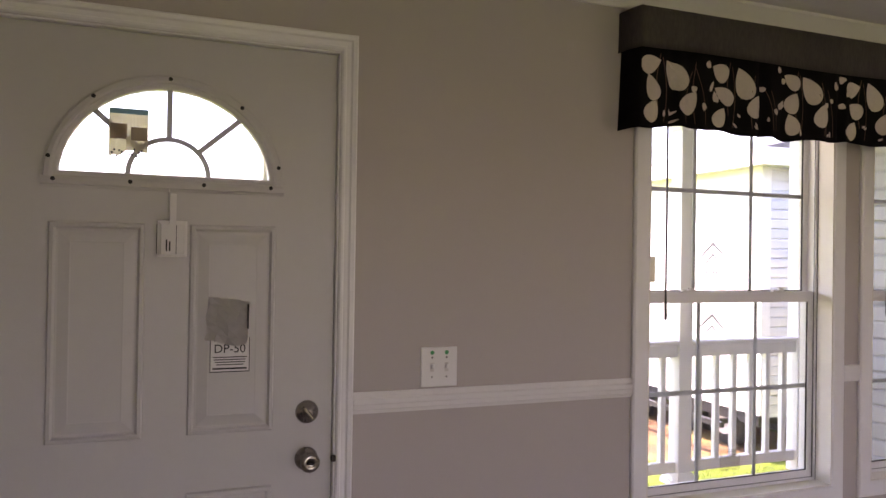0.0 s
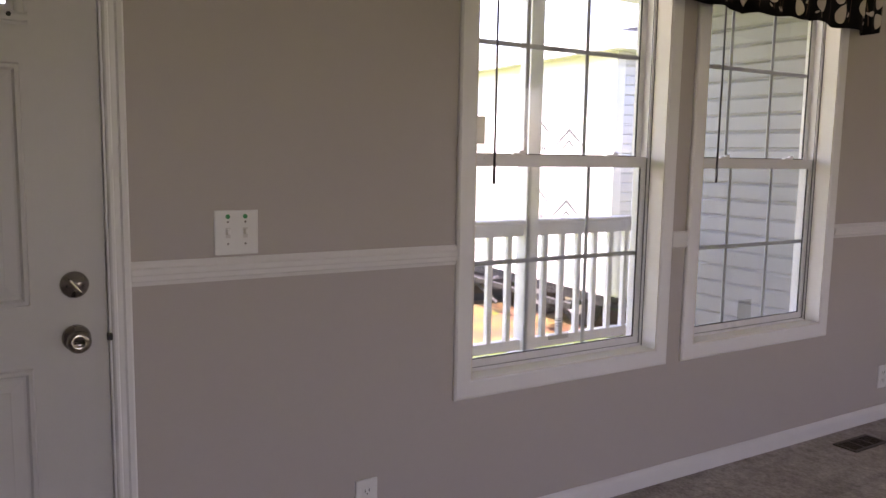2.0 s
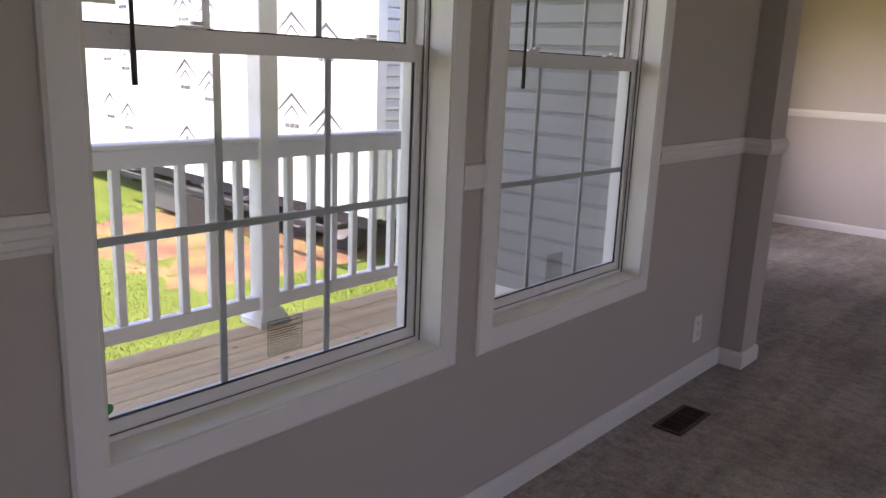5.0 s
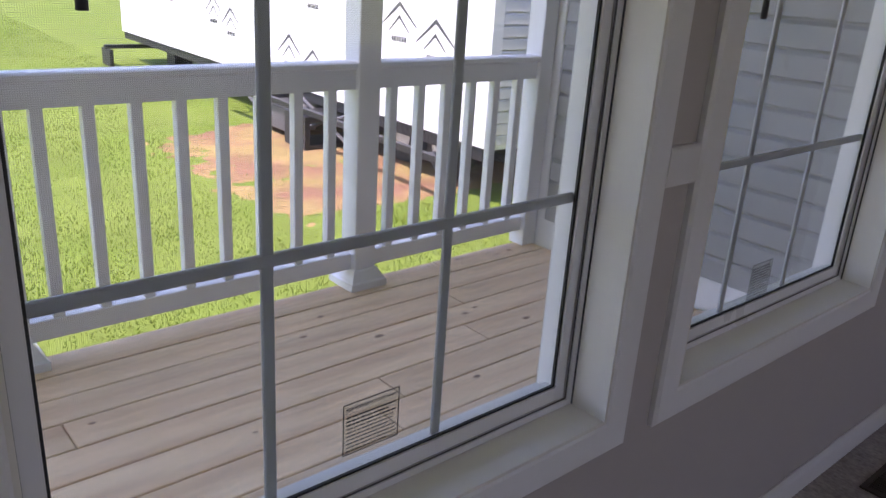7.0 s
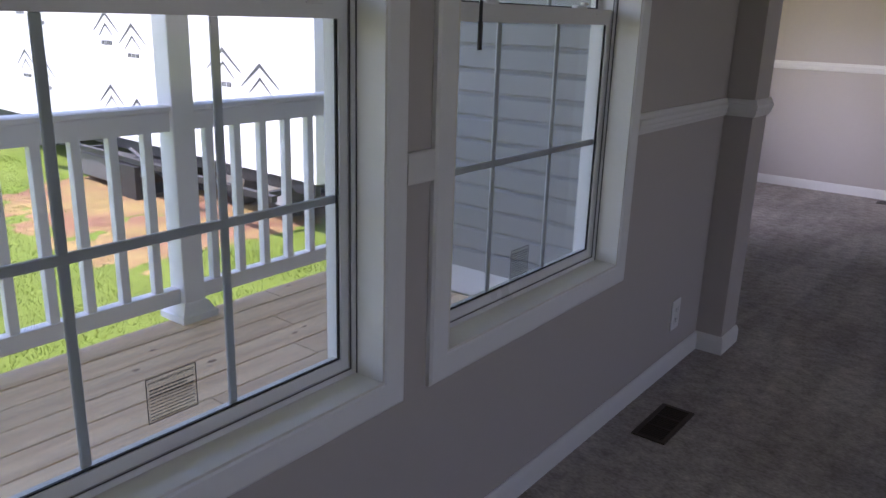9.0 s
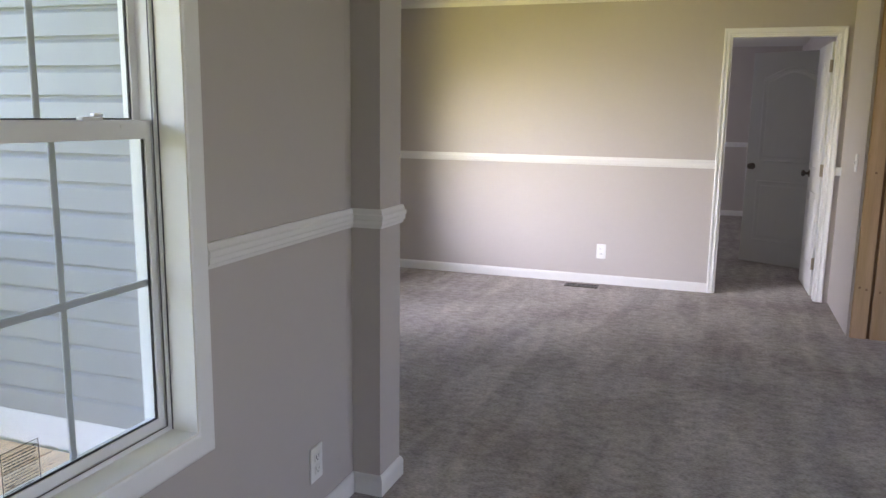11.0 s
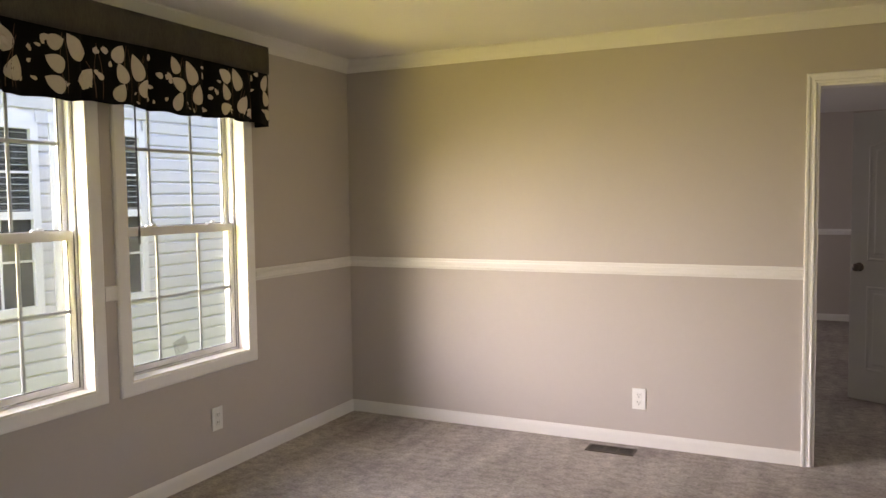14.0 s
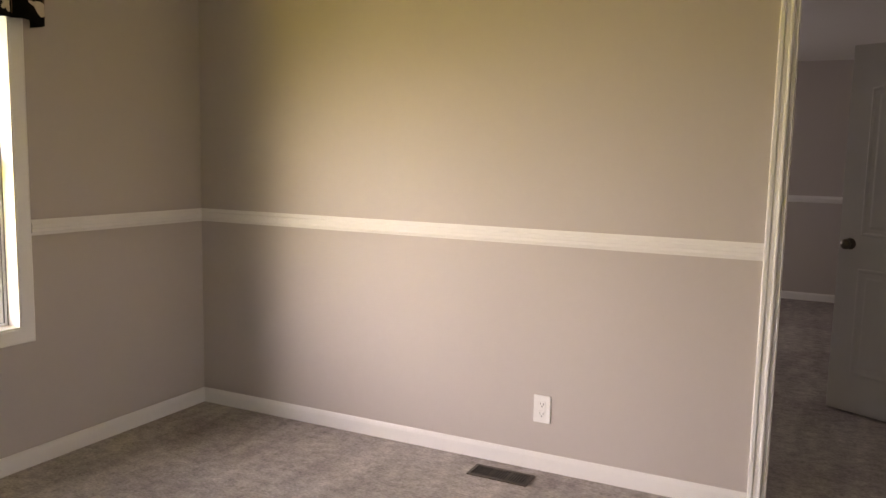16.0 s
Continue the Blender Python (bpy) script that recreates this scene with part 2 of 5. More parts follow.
CYAN = material("pale_blue_label_stripe", (0.18, 0.42, 0.50), 0.7, var=0.05, bump=0.0)
GREEN = material("green_dot_sticker", (0.02, 0.32, 0.12), 0.5, var=0.03, bump=0.0)
BLACK = material("black_label_ink", (0.015, 0.015, 0.015), 0.6, var=0.05, bump=0.0)
WAND = material("dark_blind_wand", (0.06, 0.06, 0.065), 0.3, var=0.05, bump=0.0)
BLIND = material("white_blind_slat", (0.62, 0.64, 0.64), 0.5, var=0.03, bump=0.0)
DIM_BACKING = material("dim_backing_sheet", (0.035, 0.04, 0.042), 0.7, var=0.1, bump=0.0)
GLASS = glass_material("window_glass")
SCREEN = woven_screen("grey_insect_mesh")
FILMGLASS = glass_material("film_label", (0.95, 0.95, 0.93))


# ---- mesh helpers ----
def mesh_of(bm, name, mats):
    bmesh.ops.recalc_face_normals(bm, faces=bm.faces)
    me = bpy.data.meshes.new(name)
    bm.to_mesh(me)
    bm.free()
    for m in mats if isinstance(mats, (list, tuple)) else [mats]:
        me.materials.append(m)
    return me


def part(name, bm, mats, parent=None, label="", smooth=False):
    """Links a bmesh as one mesh object under a thing or a part, in the parent's own coordinates."""
    ob = new(name, mesh_of(bm, name, mats))
    if smooth:
        ob.data.shade_smooth()
    if parent:
        ob.parent = parent
    if label:
        ob["label"] = label
    return ob


def thing(name, loc=(0, 0, 0), label="", category="", group="", kind="", rz=0.0):
    ob = new(name)
    ob.empty_display_size = 0.1
    ob.matrix_basis = pose(*loc, 0, 0, rz)
    return tagged(ob, label, category, group, kind)


def box(bm, x0, x1, y0, y1, z0, z1, bevel=0.0):
    made = bmesh.ops.create_cube(bm, size=1.0)
    vs = made["verts"]
    for v in vs:
        v.co = Vector((x0 + (v.co.x + 0.5) * (x1 - x0), y0 + (v.co.y + 0.5) * (y1 - y0), z0 + (v.co.z + 0.5) * (z1 - z0)))
    if bevel:
        es = list({e for v in vs for e in v.link_edges})
        bmesh.ops.bevel(bm, geom=es, offset=bevel, segments=1, affect="EDGES")
    return vs


def boxes(*specs, bevel=0.0):
    bm = bmesh.new()
    for s in specs:
        box(bm, *s, bevel=bevel)
    return bm


def loft(bm, loops, closed=True, caps=True):
    """Quads between rows of points; each row closed or open."""
    rows = [[bm.verts.new(p) for p in row] for row in loops]
    n = len(rows[0])
    for a, b in zip(rows, rows[1:]):
        for i in range(n if closed else n - 1):
            j = (i + 1) % n
            bm.faces.new((a[i], a[j], b[j], b[i]))
    if caps and closed:
        bm.faces.new(rows[0])
        bm.faces.new(list(reversed(rows[-1])))
    return rows


def lathe(bm, profile, m, steps=24):
    """Turns (radius, height) pairs round the local z of m."""
    rows = [[m @ Vector((max(r, 1e-4) * math.cos(2 * math.pi * i / steps), max(r, 1e-4) * math.sin(2 * math.pi * i / steps), h)) for i in range(steps)] for r, h in profile]
    loft(bm, rows)


def rod(bm, a, b, r, steps=10):
    a, b = Vector(a), Vector(b)
    m = Matrix.Translation(a) @ (b - a).to_track_quat("Z", "Y").to_matrix().to_4x4()
    lathe(bm, [(r, 0), (r, (b - a).length)], m, steps)


RAIL_P = [(0, 0), (0.007, 0), (0.010, 0.010), (0.014, 0.014), (0.014, 0.026), (0.017, 0.030), (0.017, 0.044), (0.012, 0.048), (0.011, 0.056), (0.008, 0.064), (0, 0.064)]
BASE_P = [(0, 0), (0.012, 0), (0.012, 0.055), (0.009, 0.066), (0.004, 0.074), (0, 0.074)]
CROWN_P = [(0, -0.078), (0.008, -0.078), (0.012, -0.064), (0.022, -0.046), (0.040, -0.026), (0.052, -0.014), (0.058, -0.010), (0.058, 0), (0, 0)]


def moulding(bm, a, b, inward, profile, z, grow_a=0.0, grow_b=0.0):
    """A profile run along a wall from a to b (plan points); grow: mitre slope at each end."""
    a, b, n = Vector((*a, 0)), Vector((*b, 0)), Vector((*inward, 0))
    u = (b - a).normalized()
    rows = []
    for p, g in ((a, -grow_a), (b, grow_b)):
        rows.append([p + n * d + u * (g * d) + Vector((0, 0, z + h)) for d, h in profile])
    loft(bm, rows)


def flat_wall(fn, bm, loop, depth):
    """A closed outline (a, z) laid proud of a wall by depth."""
    back = [fn(a, 0.0005, z) for a, z in loop]
    front = [fn(a, depth, z) for a, z in loop]
    loft(bm, [back, front])


CASE_FLAT = [(0, 0), (0, 0.012), (0.004, 0.015), (0.055, 0.015), (0.062, 0.010), (0.062, 0)]
CASE_COVE = [(0, 0), (0, 0.008), (0.005, 0.012), (0.011, 0.012), (0.014, 0.009), (0.027, 0.011), (0.032, 0.016), (0.043, 0.018), (0.048, 0.014), (0.048, 0)]


def casings(parent, fn, a0, a1, z0, z1, profile, mat, bottom=True, floor=0.0):
    """Mitred casing boards round an opening, each a part."""
    tl = lambda o: (a0 - o, z1 + o)
    tr = lambda o: (a1 + o, z1 + o)
    bl = (lambda o: (a0 - o, z0 - o)) if bottom else (lambda o: (a0 - o, floor))
    br = (lambda o: (a1 + o, z0 - o)) if bottom else (lambda o: (a1 + o, floor))
    sides = [(bl, tl), (tl, tr), (tr, br)] + ([(br, bl)] if bottom else [])
    for p, q in sides:
        bm = bmesh.new()
        loft(bm, [[fn(p(o)[0], d, p(o)[1]) for o, d in profile], [fn(q(o)[0], d, q(o)[1]) for o, d in profile]])
        part("casing", bm, mat, parent)


def text_mesh(body, size, m, parent, mat, name="lettering", align="CENTER"):
    cu = bpy.data.curves.new(name, "FONT")
    cu.body, cu.size, cu.align_x, cu.align_y, cu.extrude = body, size, align, "CENTER", 0.0003
    tmp = bpy.data.objects.new(name, cu)
    me = bpy.data.meshes.new_from_object(tmp)
    bpy.data.objects.remove(tmp)
    me.transform(m)
    me.materials.clear()
    me.materials.append(mat)
    ob = new(name, me)
    ob.parent = parent
    return ob


FACE = pose(0, 0, 0, 90, 0, 0)  # lays lettering upright, to be read from -y

# ---- the house: plan numbers ----
CEIL_Z, CEIL1_Z = 2.266, 2.363  # second room and bedroom, first room
FAR_X = 8.725           # end wall with the bedroom doorway
ROOM2_Y = 1.557         # window wall of the second room
RIGHT_Y = -1.968        # wall beside the bedroom doorway
BACK_Y, LEFT_X = -4.6, -2.2
BED_X = 13.90
DECK_Z, GROUND_Z = -0.03, -0.80
# openings: from, to, sill, head; then the height of the meeting rails
W1 = (2.071, 2.940, 0.557, 2.109)
W2 = (3.149, 4.003, 0.557, 2.109)
F1 = (5.920, 6.717, 0.584, 2.033)
F2 = (6.910, 7.702, 0.584, 2.033)
W_MID, F_MID = 1.289, 1.247
DOOR1 = (0.028, 0.970, 2.026)
DOOR2 = (-1.884, -1.168, 1.924)


def front(a, d, z):
    return Vector((a, -d, z))


def front2(a, d, z):
    return Vector((a, ROOM2_Y - d, z))


def far(a, d, z):
    return Vector((FAR_X - d, a, z))


def structure(name, bm, mat, label, category):
    return tagged(part(name, bm, mat), label, category, kind="structure")


structure("floor", boxes((LEFT_X - 0.2, 4.85, BACK_Y - 0.2, 0.1, -0.06, 0), (4.85, FAR_X + 0.12, BACK_Y - 0.2, ROOM2_Y + 0.1, -0.06, 0), (FAR_X + 0.12, BED_X + 0.2, -4.6, 1.6, -0.06, 0)), CARPET, "taupe cut pile carpet over the whole floor", "carpet floor")
structure("ceiling", boxes((LEFT_X - 0.2, 5.047, BACK_Y - 0.2, 0.13, CEIL1_Z, CEIL1_Z + 0.06), (5.047, BED_X + 0.2, BACK_Y - 0.2, ROOM2_Y + 0.13, CEIL_Z, CEIL_Z + 0.06), (5.035, 5.047, BACK_Y, 0.0, CEIL_Z, CEIL1_Z + 0.06)), CEIL, "white textured ceiling over both rooms", "ceiling")


def wall_with_openings(fn, a0, a1, zt, openings, t):
    """Blocks of a wall round its openings (a0, a1, z0, z1)."""
    bm = bmesh.new()
    at = a0
    for o0, o1, z0, z1 in sorted(openings):
        cuts = [(at, o0, -0.06, zt), (o0, o1, z1, zt)] + ([(o0, o1, -0.06, z0)] if z0 > 0 else [])
        for b0, b1, y0, y1 in cuts:
            p, q = fn(b0, 0, y0), fn(b1, -t, y1)
            box(bm, min(p.x, q.x), max(p.x, q.x), min(p.y, q.y), max(p.y, q.y), y0, y1)
        at = o1
    p, q = fn(at, 0, -0.06), fn(a1, -t, zt)
    box(bm, min(p.x, q.x), max(p.x, q.x), min(p.y, q.y), max(p.y, q.y), -0.06, zt)
    return bm


structure("wall_front", wall_with_openings(front, LEFT_X, 4.82, CEIL1_Z, [(*DOOR1[:2], 0, DOOR1[2]), W1, W2], 0.13), WALL, "greige vinyl-faced wall board with white chair rail", "wall")
structure("wall_front_second_room", wall_with_openings(front2, 5.035, FAR_X + 0.12, CEIL_Z, [F1, F2], 0.13), WALL, "greige wall board round the second pair of windows", "wall")
structure("wall_far", wall_with_openings(far, -2.25, ROOM2_Y, CEIL_Z, [(DOOR2[0], DOOR2[1], 0, DOOR2[2])], 0.12), WALL, "greige end wall with a bedroom doorway", "wall")
structure("wall_pilaster", boxes((4.862, 5.035, -0.105, 0, 0, CEIL1_Z), (4.8205, 5.035, 0.0, ROOM2_Y + 0.13, -0.06, CEIL1_Z)), WALL, "greige boxed wall end between the two rooms", "wall")
structure("wall_right", boxes((7.780, FAR_X, RIGHT_Y - 0.014, RIGHT_Y, 0, CEIL_Z), (7.840, FAR_X, -2.25, RIGHT_Y - 0.014, 0, CEIL_Z)), WALL, "pale wall stub beside the bedroom doorway", "wall")
# The gaps in the rear wall are unseen, added to hold the fill lamps.
structure("wall_closing", boxes((LEFT_X - 0.13, LEFT_X, BACK_Y, 0.13, -0.06, CEIL1_Z), (LEFT_X, 0.9, BACK_Y - 0.13, BACK_Y, -0.06, CEIL1_Z), (0.9, 2.1, BACK_Y - 0.13, BACK_Y, 2.05, CEIL1_Z), (0.9, 2.1, BACK_Y - 0.13, BACK_Y, -0.06, 0.1), (2.1, 5.15, BACK_Y - 0.13, BACK_Y, -0.06, CEIL1_Z), (5.15, 6.25, BACK_Y - 0.13, BACK_Y, 2.05, CEIL1_Z), (5.15, 6.25, BACK_Y - 0.13, BACK_Y, -0.06, 0.6), (6.25, FAR_X + 0.12, BACK_Y - 0.13, BACK_Y, -0.06, CEIL1_Z), (FAR_X, FAR_X + 0.12, BACK_Y, -2.25, -0.06, CEIL_Z)), WALL, "plain greige walls closing the room", "wall")
# The opening from x 11.0 to 12.4 is unseen, added for the bedroom fill.
structure("wall_bedroom", boxes((BED_X, BED_X + 0.12, -4.6, 1.615, -0.06, CEIL_Z), (FAR_X + 0.12, 11.0, 1.5, 1.615, -0.06, CEIL_Z), (12.4, BED_X, 1.5, 1.615, -0.06, CEIL_Z), (11.0, 12.4, 1.5, 1.615, -0.06, 0.65), (11.0, 12.4, 1.5, 1.615, 1.95, CEIL_Z), (FAR_X + 0.12, 9.84, -2.18, -2.06, 0, CEIL_Z), (10.66, BED_X, -2.18, -2.06, 0, CEIL_Z), (9.84, 10.66, -2.18, -2.06, 1.93, CEIL_Z), (FAR_X + 0.12, BED_X, -4.72, -4.6, 0, CEIL_Z)), WALL, "greige bedroom walls seen through the doorway", "wall")

# chair rail, baseboard and crown
RZ = 0.952
rail = bmesh.new()
moulding(rail, (LEFT_X, 0), (-0.021, 0), (0, -1), RAIL_P, RZ)
moulding(rail, (1.019, 0), (2.008, 0), (0, -1), RAIL_P, RZ)
moulding(rail, (4.067, 0), (4.862, 0), (0, -1), RAIL_P, RZ, 0, -1)
moulding(rail, (4.862, 0), (4.862, -0.105), (-1, 0), RAIL_P, RZ, -1, 1)
moulding(rail, (4.862, -0.105), (5.035, -0.105), (0, -1), RAIL_P, RZ, 1, 1)
moulding(rail, (5.035, -0.105), (5.035, 0.019), (1, 0), RAIL_P, RZ, 1, 0)
tagged(part("trim", rail, TRIM), "white moulded chair rail along the front wall", "chair rail", kind="structure")
rail = bmesh.new()
moulding(rail, (5.035, ROOM2_Y), (5.857, ROOM2_Y), (0, -1), RAIL_P, RZ)
moulding(rail, (7.765, ROOM2_Y), (FAR_X, ROOM2_Y), (0, -1), RAIL_P, RZ, 0, -1)
moulding(rail, (FAR_X, ROOM2_Y), (FAR_X, -1.119), (-1, 0), RAIL_P, RZ, -1, 0)
moulding(rail, (5.035, 0.02), (5.035, ROOM2_Y), (1, 0), RAIL_P, RZ, 0, -1)
tagged(part("trim", rail, TRIM), "white moulded chair rail round the second room", "chair rail", kind="structure")
for x0, x1, y in ((3.003, 3.086, 0.0), (6.780, 6.847, ROOM2_Y)):
    bm = bmesh.new()
    moulding(bm, (x0, y), (x1, y), (0, -1), [(0, 0), (0.010, 0), (0.012, 0.004), (0.012, 0.060), (0.010, 0.064), (0, 0.064)], RZ + 0.006)
    tagged(part("trim", bm, TRIM), "short white rail piece between two windows", "chair rail", kind="structure")
base = bmesh.new()
moulding(base, (LEFT_X, 0), (-0.021, 0), (0, -1), BASE_P, 0)
moulding(base, (1.018, 0), (4.862, 0), (0, -1), BASE_P, 0, 0, -1)
moulding(base, (4.862, 0), (4.862, -0.105), (-1, 0), BASE_P, 0, -1, 1)
moulding(base, (4.862, -0.105), (5.035, -0.105), (0, -1), BASE_P, 0, 1, 1)
moulding(base, (5.035, -0.105), (5.035, 0.019), (1, 0), BASE_P, 0, 1, 0)
tagged(part("baseboard", base, TRIM), "white baseboard along the front wall", "baseboard", kind="structure")
base = bmesh.new()
moulding(base, (5.035, ROOM2_Y), (FAR_X, ROOM2_Y), (0, -1), BASE_P, 0, 0, -1)
moulding(base, (FAR_X, ROOM2_Y), (FAR_X, -1.119), (-1, 0), BASE_P, 0, -1, 0)
moulding(base, (5.035, 0.02), (5.035, ROOM2_Y), (1, 0), BASE_P, 0, 0, -1)
tagged(part("baseboard", base, TRIM), "white baseboard round the second room", "baseboard", kind="structure")
bm = bmesh.new()
moulding(bm, (BED_X, 1.48), (BED_X, -2.13), (-1, 0), BASE_P, 0)
moulding(bm, (BED_X, 1.48), (BED_X, -2.13), (-1, 0), RAIL_P, RZ - 0.01)
tagged(part("trim", bm, TRIM), "white bedroom rail and baseboard", "trim", kind="structure")
bm = bmesh.new()
moulding(bm, (LEFT_X, 0), (5.035, 0), (0, -1), CROWN_P, CEIL1_Z)
moulding(bm, (5.035, ROOM2_Y), (FAR_X, ROOM2_Y), (0, -1), CROWN_P, CEIL_Z, 0, -1)
moulding(bm, (FAR_X, ROOM2_Y), (FAR_X, RIGHT_Y), (-1, 0), CROWN_P, CEIL_Z, -1, 0)
moulding(bm, (5.035, 0), (5.035, ROOM2_Y), (1, 0), CROWN_P, CEIL_Z, 0, -1)
tagged(part("trim", bm, TRIM), "white crown moulding under the ceiling", "crown moulding", kind="structure")

# raw lumber at the end of the wall stub
post = thing("lumber_post", (7.765, -2.088, 0), "raw spruce studs capping an unfinished wall end", "wall stud")
for y0, y1 in ((-2.136, -2.046), (-2.252, -2.154)):
    part("stud", boxes((7.655 - 7.675, 7.689 - 7.675, y0 + 2.15, y1 + 2.15, 0.0, CEIL_Z - 0.002), bevel=0.003), STUD, post)
for y, z in ((0.040, 0.31), (0.078, 0.32), (0.055, 1.02), (0.060, 1.64), (-0.035, 0.30), (-0.070, 0.98), (-0.050, 1.60)):
    bm = bmesh.new()
    lathe(bm, [(0.0075, 0.0), (0.0075, 0.0012), (0.004, 0.0018)], Matrix.Translation((-0.0199, y, z)) @ pose(0, 0, 0, 0, -90, 0), 10)
    part("nail", bm, KNOT, post, "dark nail head in the raw wood")
# Dark brown strip between the studs: the gap's shade put into colour.
part("sheathing", boxes((7.672 - 7.675, 7.688 - 7.675, -0.0035, 0.0135, 0.0, CEIL_Z - 0.002)), KNOT, post, "dark strip coloured as the shaded gap between the studs")


# ---- windows ----
def sash(parent, x0, x1, z0, z1, y, rails, name):
    """A sash with stiles, rails, a pane and a grid of two by three lights. rails: side, bottom, top widths."""
    s, b, t = rails
    d = 0.026
    bm = boxes((x0, x0 + s, y, y + d, z0, z1), (x1 - s, x1, y, y + d, z0, z1), (x0 + s, x1 - s, y + 0.0005, y + d - 0.0005, z0, z0 + b), (x0 + s, x1 - s, y - 0.004, y + d - 0.0005, z1 - t, z1))
    sh = part(name, bm, VINYL, parent)
    gx0, gx1, gz0, gz1 = x0 + s, x1 - s, z0 + b, z1 - t
    pane = part("pane", boxes((gx0, gx1, y + 0.009, y + 0.012, gz0, gz1)), GLASS, sh)
    pane.visible_shadow = False
    bead = bmesh.new()
    for q in ((gx0, gx0 + 0.004, gz0, gz1), (gx1 - 0.004, gx1, gz0, gz1), (gx0 + 0.004, gx1 - 0.004, gz0, gz0 + 0.003)):
        box(bead, q[0], q[1], y + 0.004, y + 0.009, q[2], q[3])
    part("gasket", bead, DARK, sh, "black glazing gasket")
    w = 0.0085
    for k in (1, 2):
        x = (gx0 + gx1) / 2 + (k - 1.5) * 0.274
        part("muntin", boxes((x - w, x + w, y + 0.0125, y + 0.0185, gz0, gz1), bevel=0.002), GRID, sh)
    zc = (gz0 + gz1) / 2
    part("muntin", boxes((gx0, gx1, y + 0.0120, y + 0.0190, zc - w, zc + w), bevel=0.002), GRID, sh)
    return sh


def window(name, y, o, label, wand_x):
    x0, x1, z0, z1 = o
    win = thing(name, (0, y, 0), label, "window", kind="structure")
    casings(win, lambda a, d, z: Vector((a, -d, z)), x0, x1, z0, z1, CASE_FLAT, CASING)
    t = 0.006
    part("window_sill", boxes((x0, x1, -0.0115, 0.062, z0, z0 + t)), REVEAL, win)
    part("jamb", boxes((x0, x0 + t, -0.0115, 0.062, z0 + t, z1)), REVEAL, win)
    part("jamb", boxes((x1 - t, x1, -0.0115, 0.062, z0 + t, z1)), REVEAL, win)
    part("jamb", boxes((x0 + t, x1 - t, -0.0115, 0.062, z1 - t, z1)), REVEAL, win)
    f = 0.017
    part("window_frame", boxes((x0, x0 + f, 0.062, 0.135, z0, z1), (x1 - f, x1, 0.062, 0.135, z0, z1), (x0 + f, x1 - f, 0.0625, 0.1345, z0, z0 + f), (x0 + f, x1 - f, 0.0625, 0.1345, z1 - f, z1)), VINYL, win)
    part("weather_strip", boxes((x0 + f, x0 + f + 0.0018, 0.0650, 0.0675, z0 + f, z1 - f), (x1 - f - 0.0018, x1 - f, 0.0650, 0.0675, z0 + f, z1 - f), (x0 + f, x1 - f, 0.0650, 0.0675, z0 + f, z0 + f + 0.0012)), STEELGREY, win, "grey weather strip")
    part("track_groove", boxes((x0 + t, x0 + t + 0.0012, 0.0585, 0.0615, z0 + t, z1 - t), (x1 - t - 0.0012, x1 - t, 0.0585, 0.0615, z0 + t, z1 - t)), INK, win, "dark frame joint")
    mid = W_MID if y == 0 else F_MID
    low = sash(win, x0 + f + 0.002, x1 - f - 0.002, z0 + f + 0.001, mid + 0.018, 0.070, (0.022, 0.026, 0.040), "lower_sash")
    sash(win, x0 + f, x1 - f, mid - 0.014, z1 - f, 0.1015, (0.022, 0.034, 0.030), "upper_sash")
    bm = bmesh.new()
    bm.faces.new([bm.verts.new(v) for v in ((x0 + f, 0.1315, z0 + f), (x1 - f, 0.1315, z0 + f), (x1 - f, 0.1315, mid - 0.016), (x0 + f, 0.1315, mid - 0.016))])
    mesh_net = part("insect_screen", bm, SCREEN, win, "fine grey insect mesh over the lower half")
    mesh_net.visible_shadow = False
    for k in (0.28, 0.78):
        bm = bmesh.new()
        lx = x0 + (x1 - x0) * k
        box(bm, lx - 0.028, lx + 0.028, 0.073, 0.092, mid + 0.0185, mid + 0.026, bevel=0.002)
        box(bm, lx - 0.004, lx + 0.022, 0.066, 0.080, mid + 0.0265, mid + 0.034, bevel=0.002)
        part("latch", bm, VINYL, low, "white sash latch")
    for k in (0.12, 0.88):
        lx = x0 + (x1 - x0) * k
        part("lift_tab", boxes((lx - 0.02, lx + 0.02, 0.062, 0.0655, mid + 0.002, mid + 0.010), bevel=0.001), VINYL, low)
    bm = bmesh.new()
    rod(bm, (wand_x, 0.035, 1.209 if y == 0 else 1.192), (wand_x, 0.035, z1 - 0.03), 0.004, 8)
    rod(bm, (wand_x, 0.035, (1.209 if y == 0 else 1.192)), (wand_x, 0.035, (1.269 if y == 0 else 1.252)), 0.0055, 8)
    part("blind_wand", bm, WAND, win, "dark hanging blind wand", smooth=True)
    return win


win1 = window("window_1", 0.0, W1, "white double-hung window with grid, open to the porch view", 2.179)
win2 = window("window_2", 0.0, W2, "white double-hung window facing the sided porch end", 3.290)
win3 = window("window_3", ROOM2_Y, F1, "white double-hung window facing the neighbour's siding", 6.029)
win4 = window("window_4", ROOM2_Y, F2, "white double-hung window beside the room corner", 7.019)


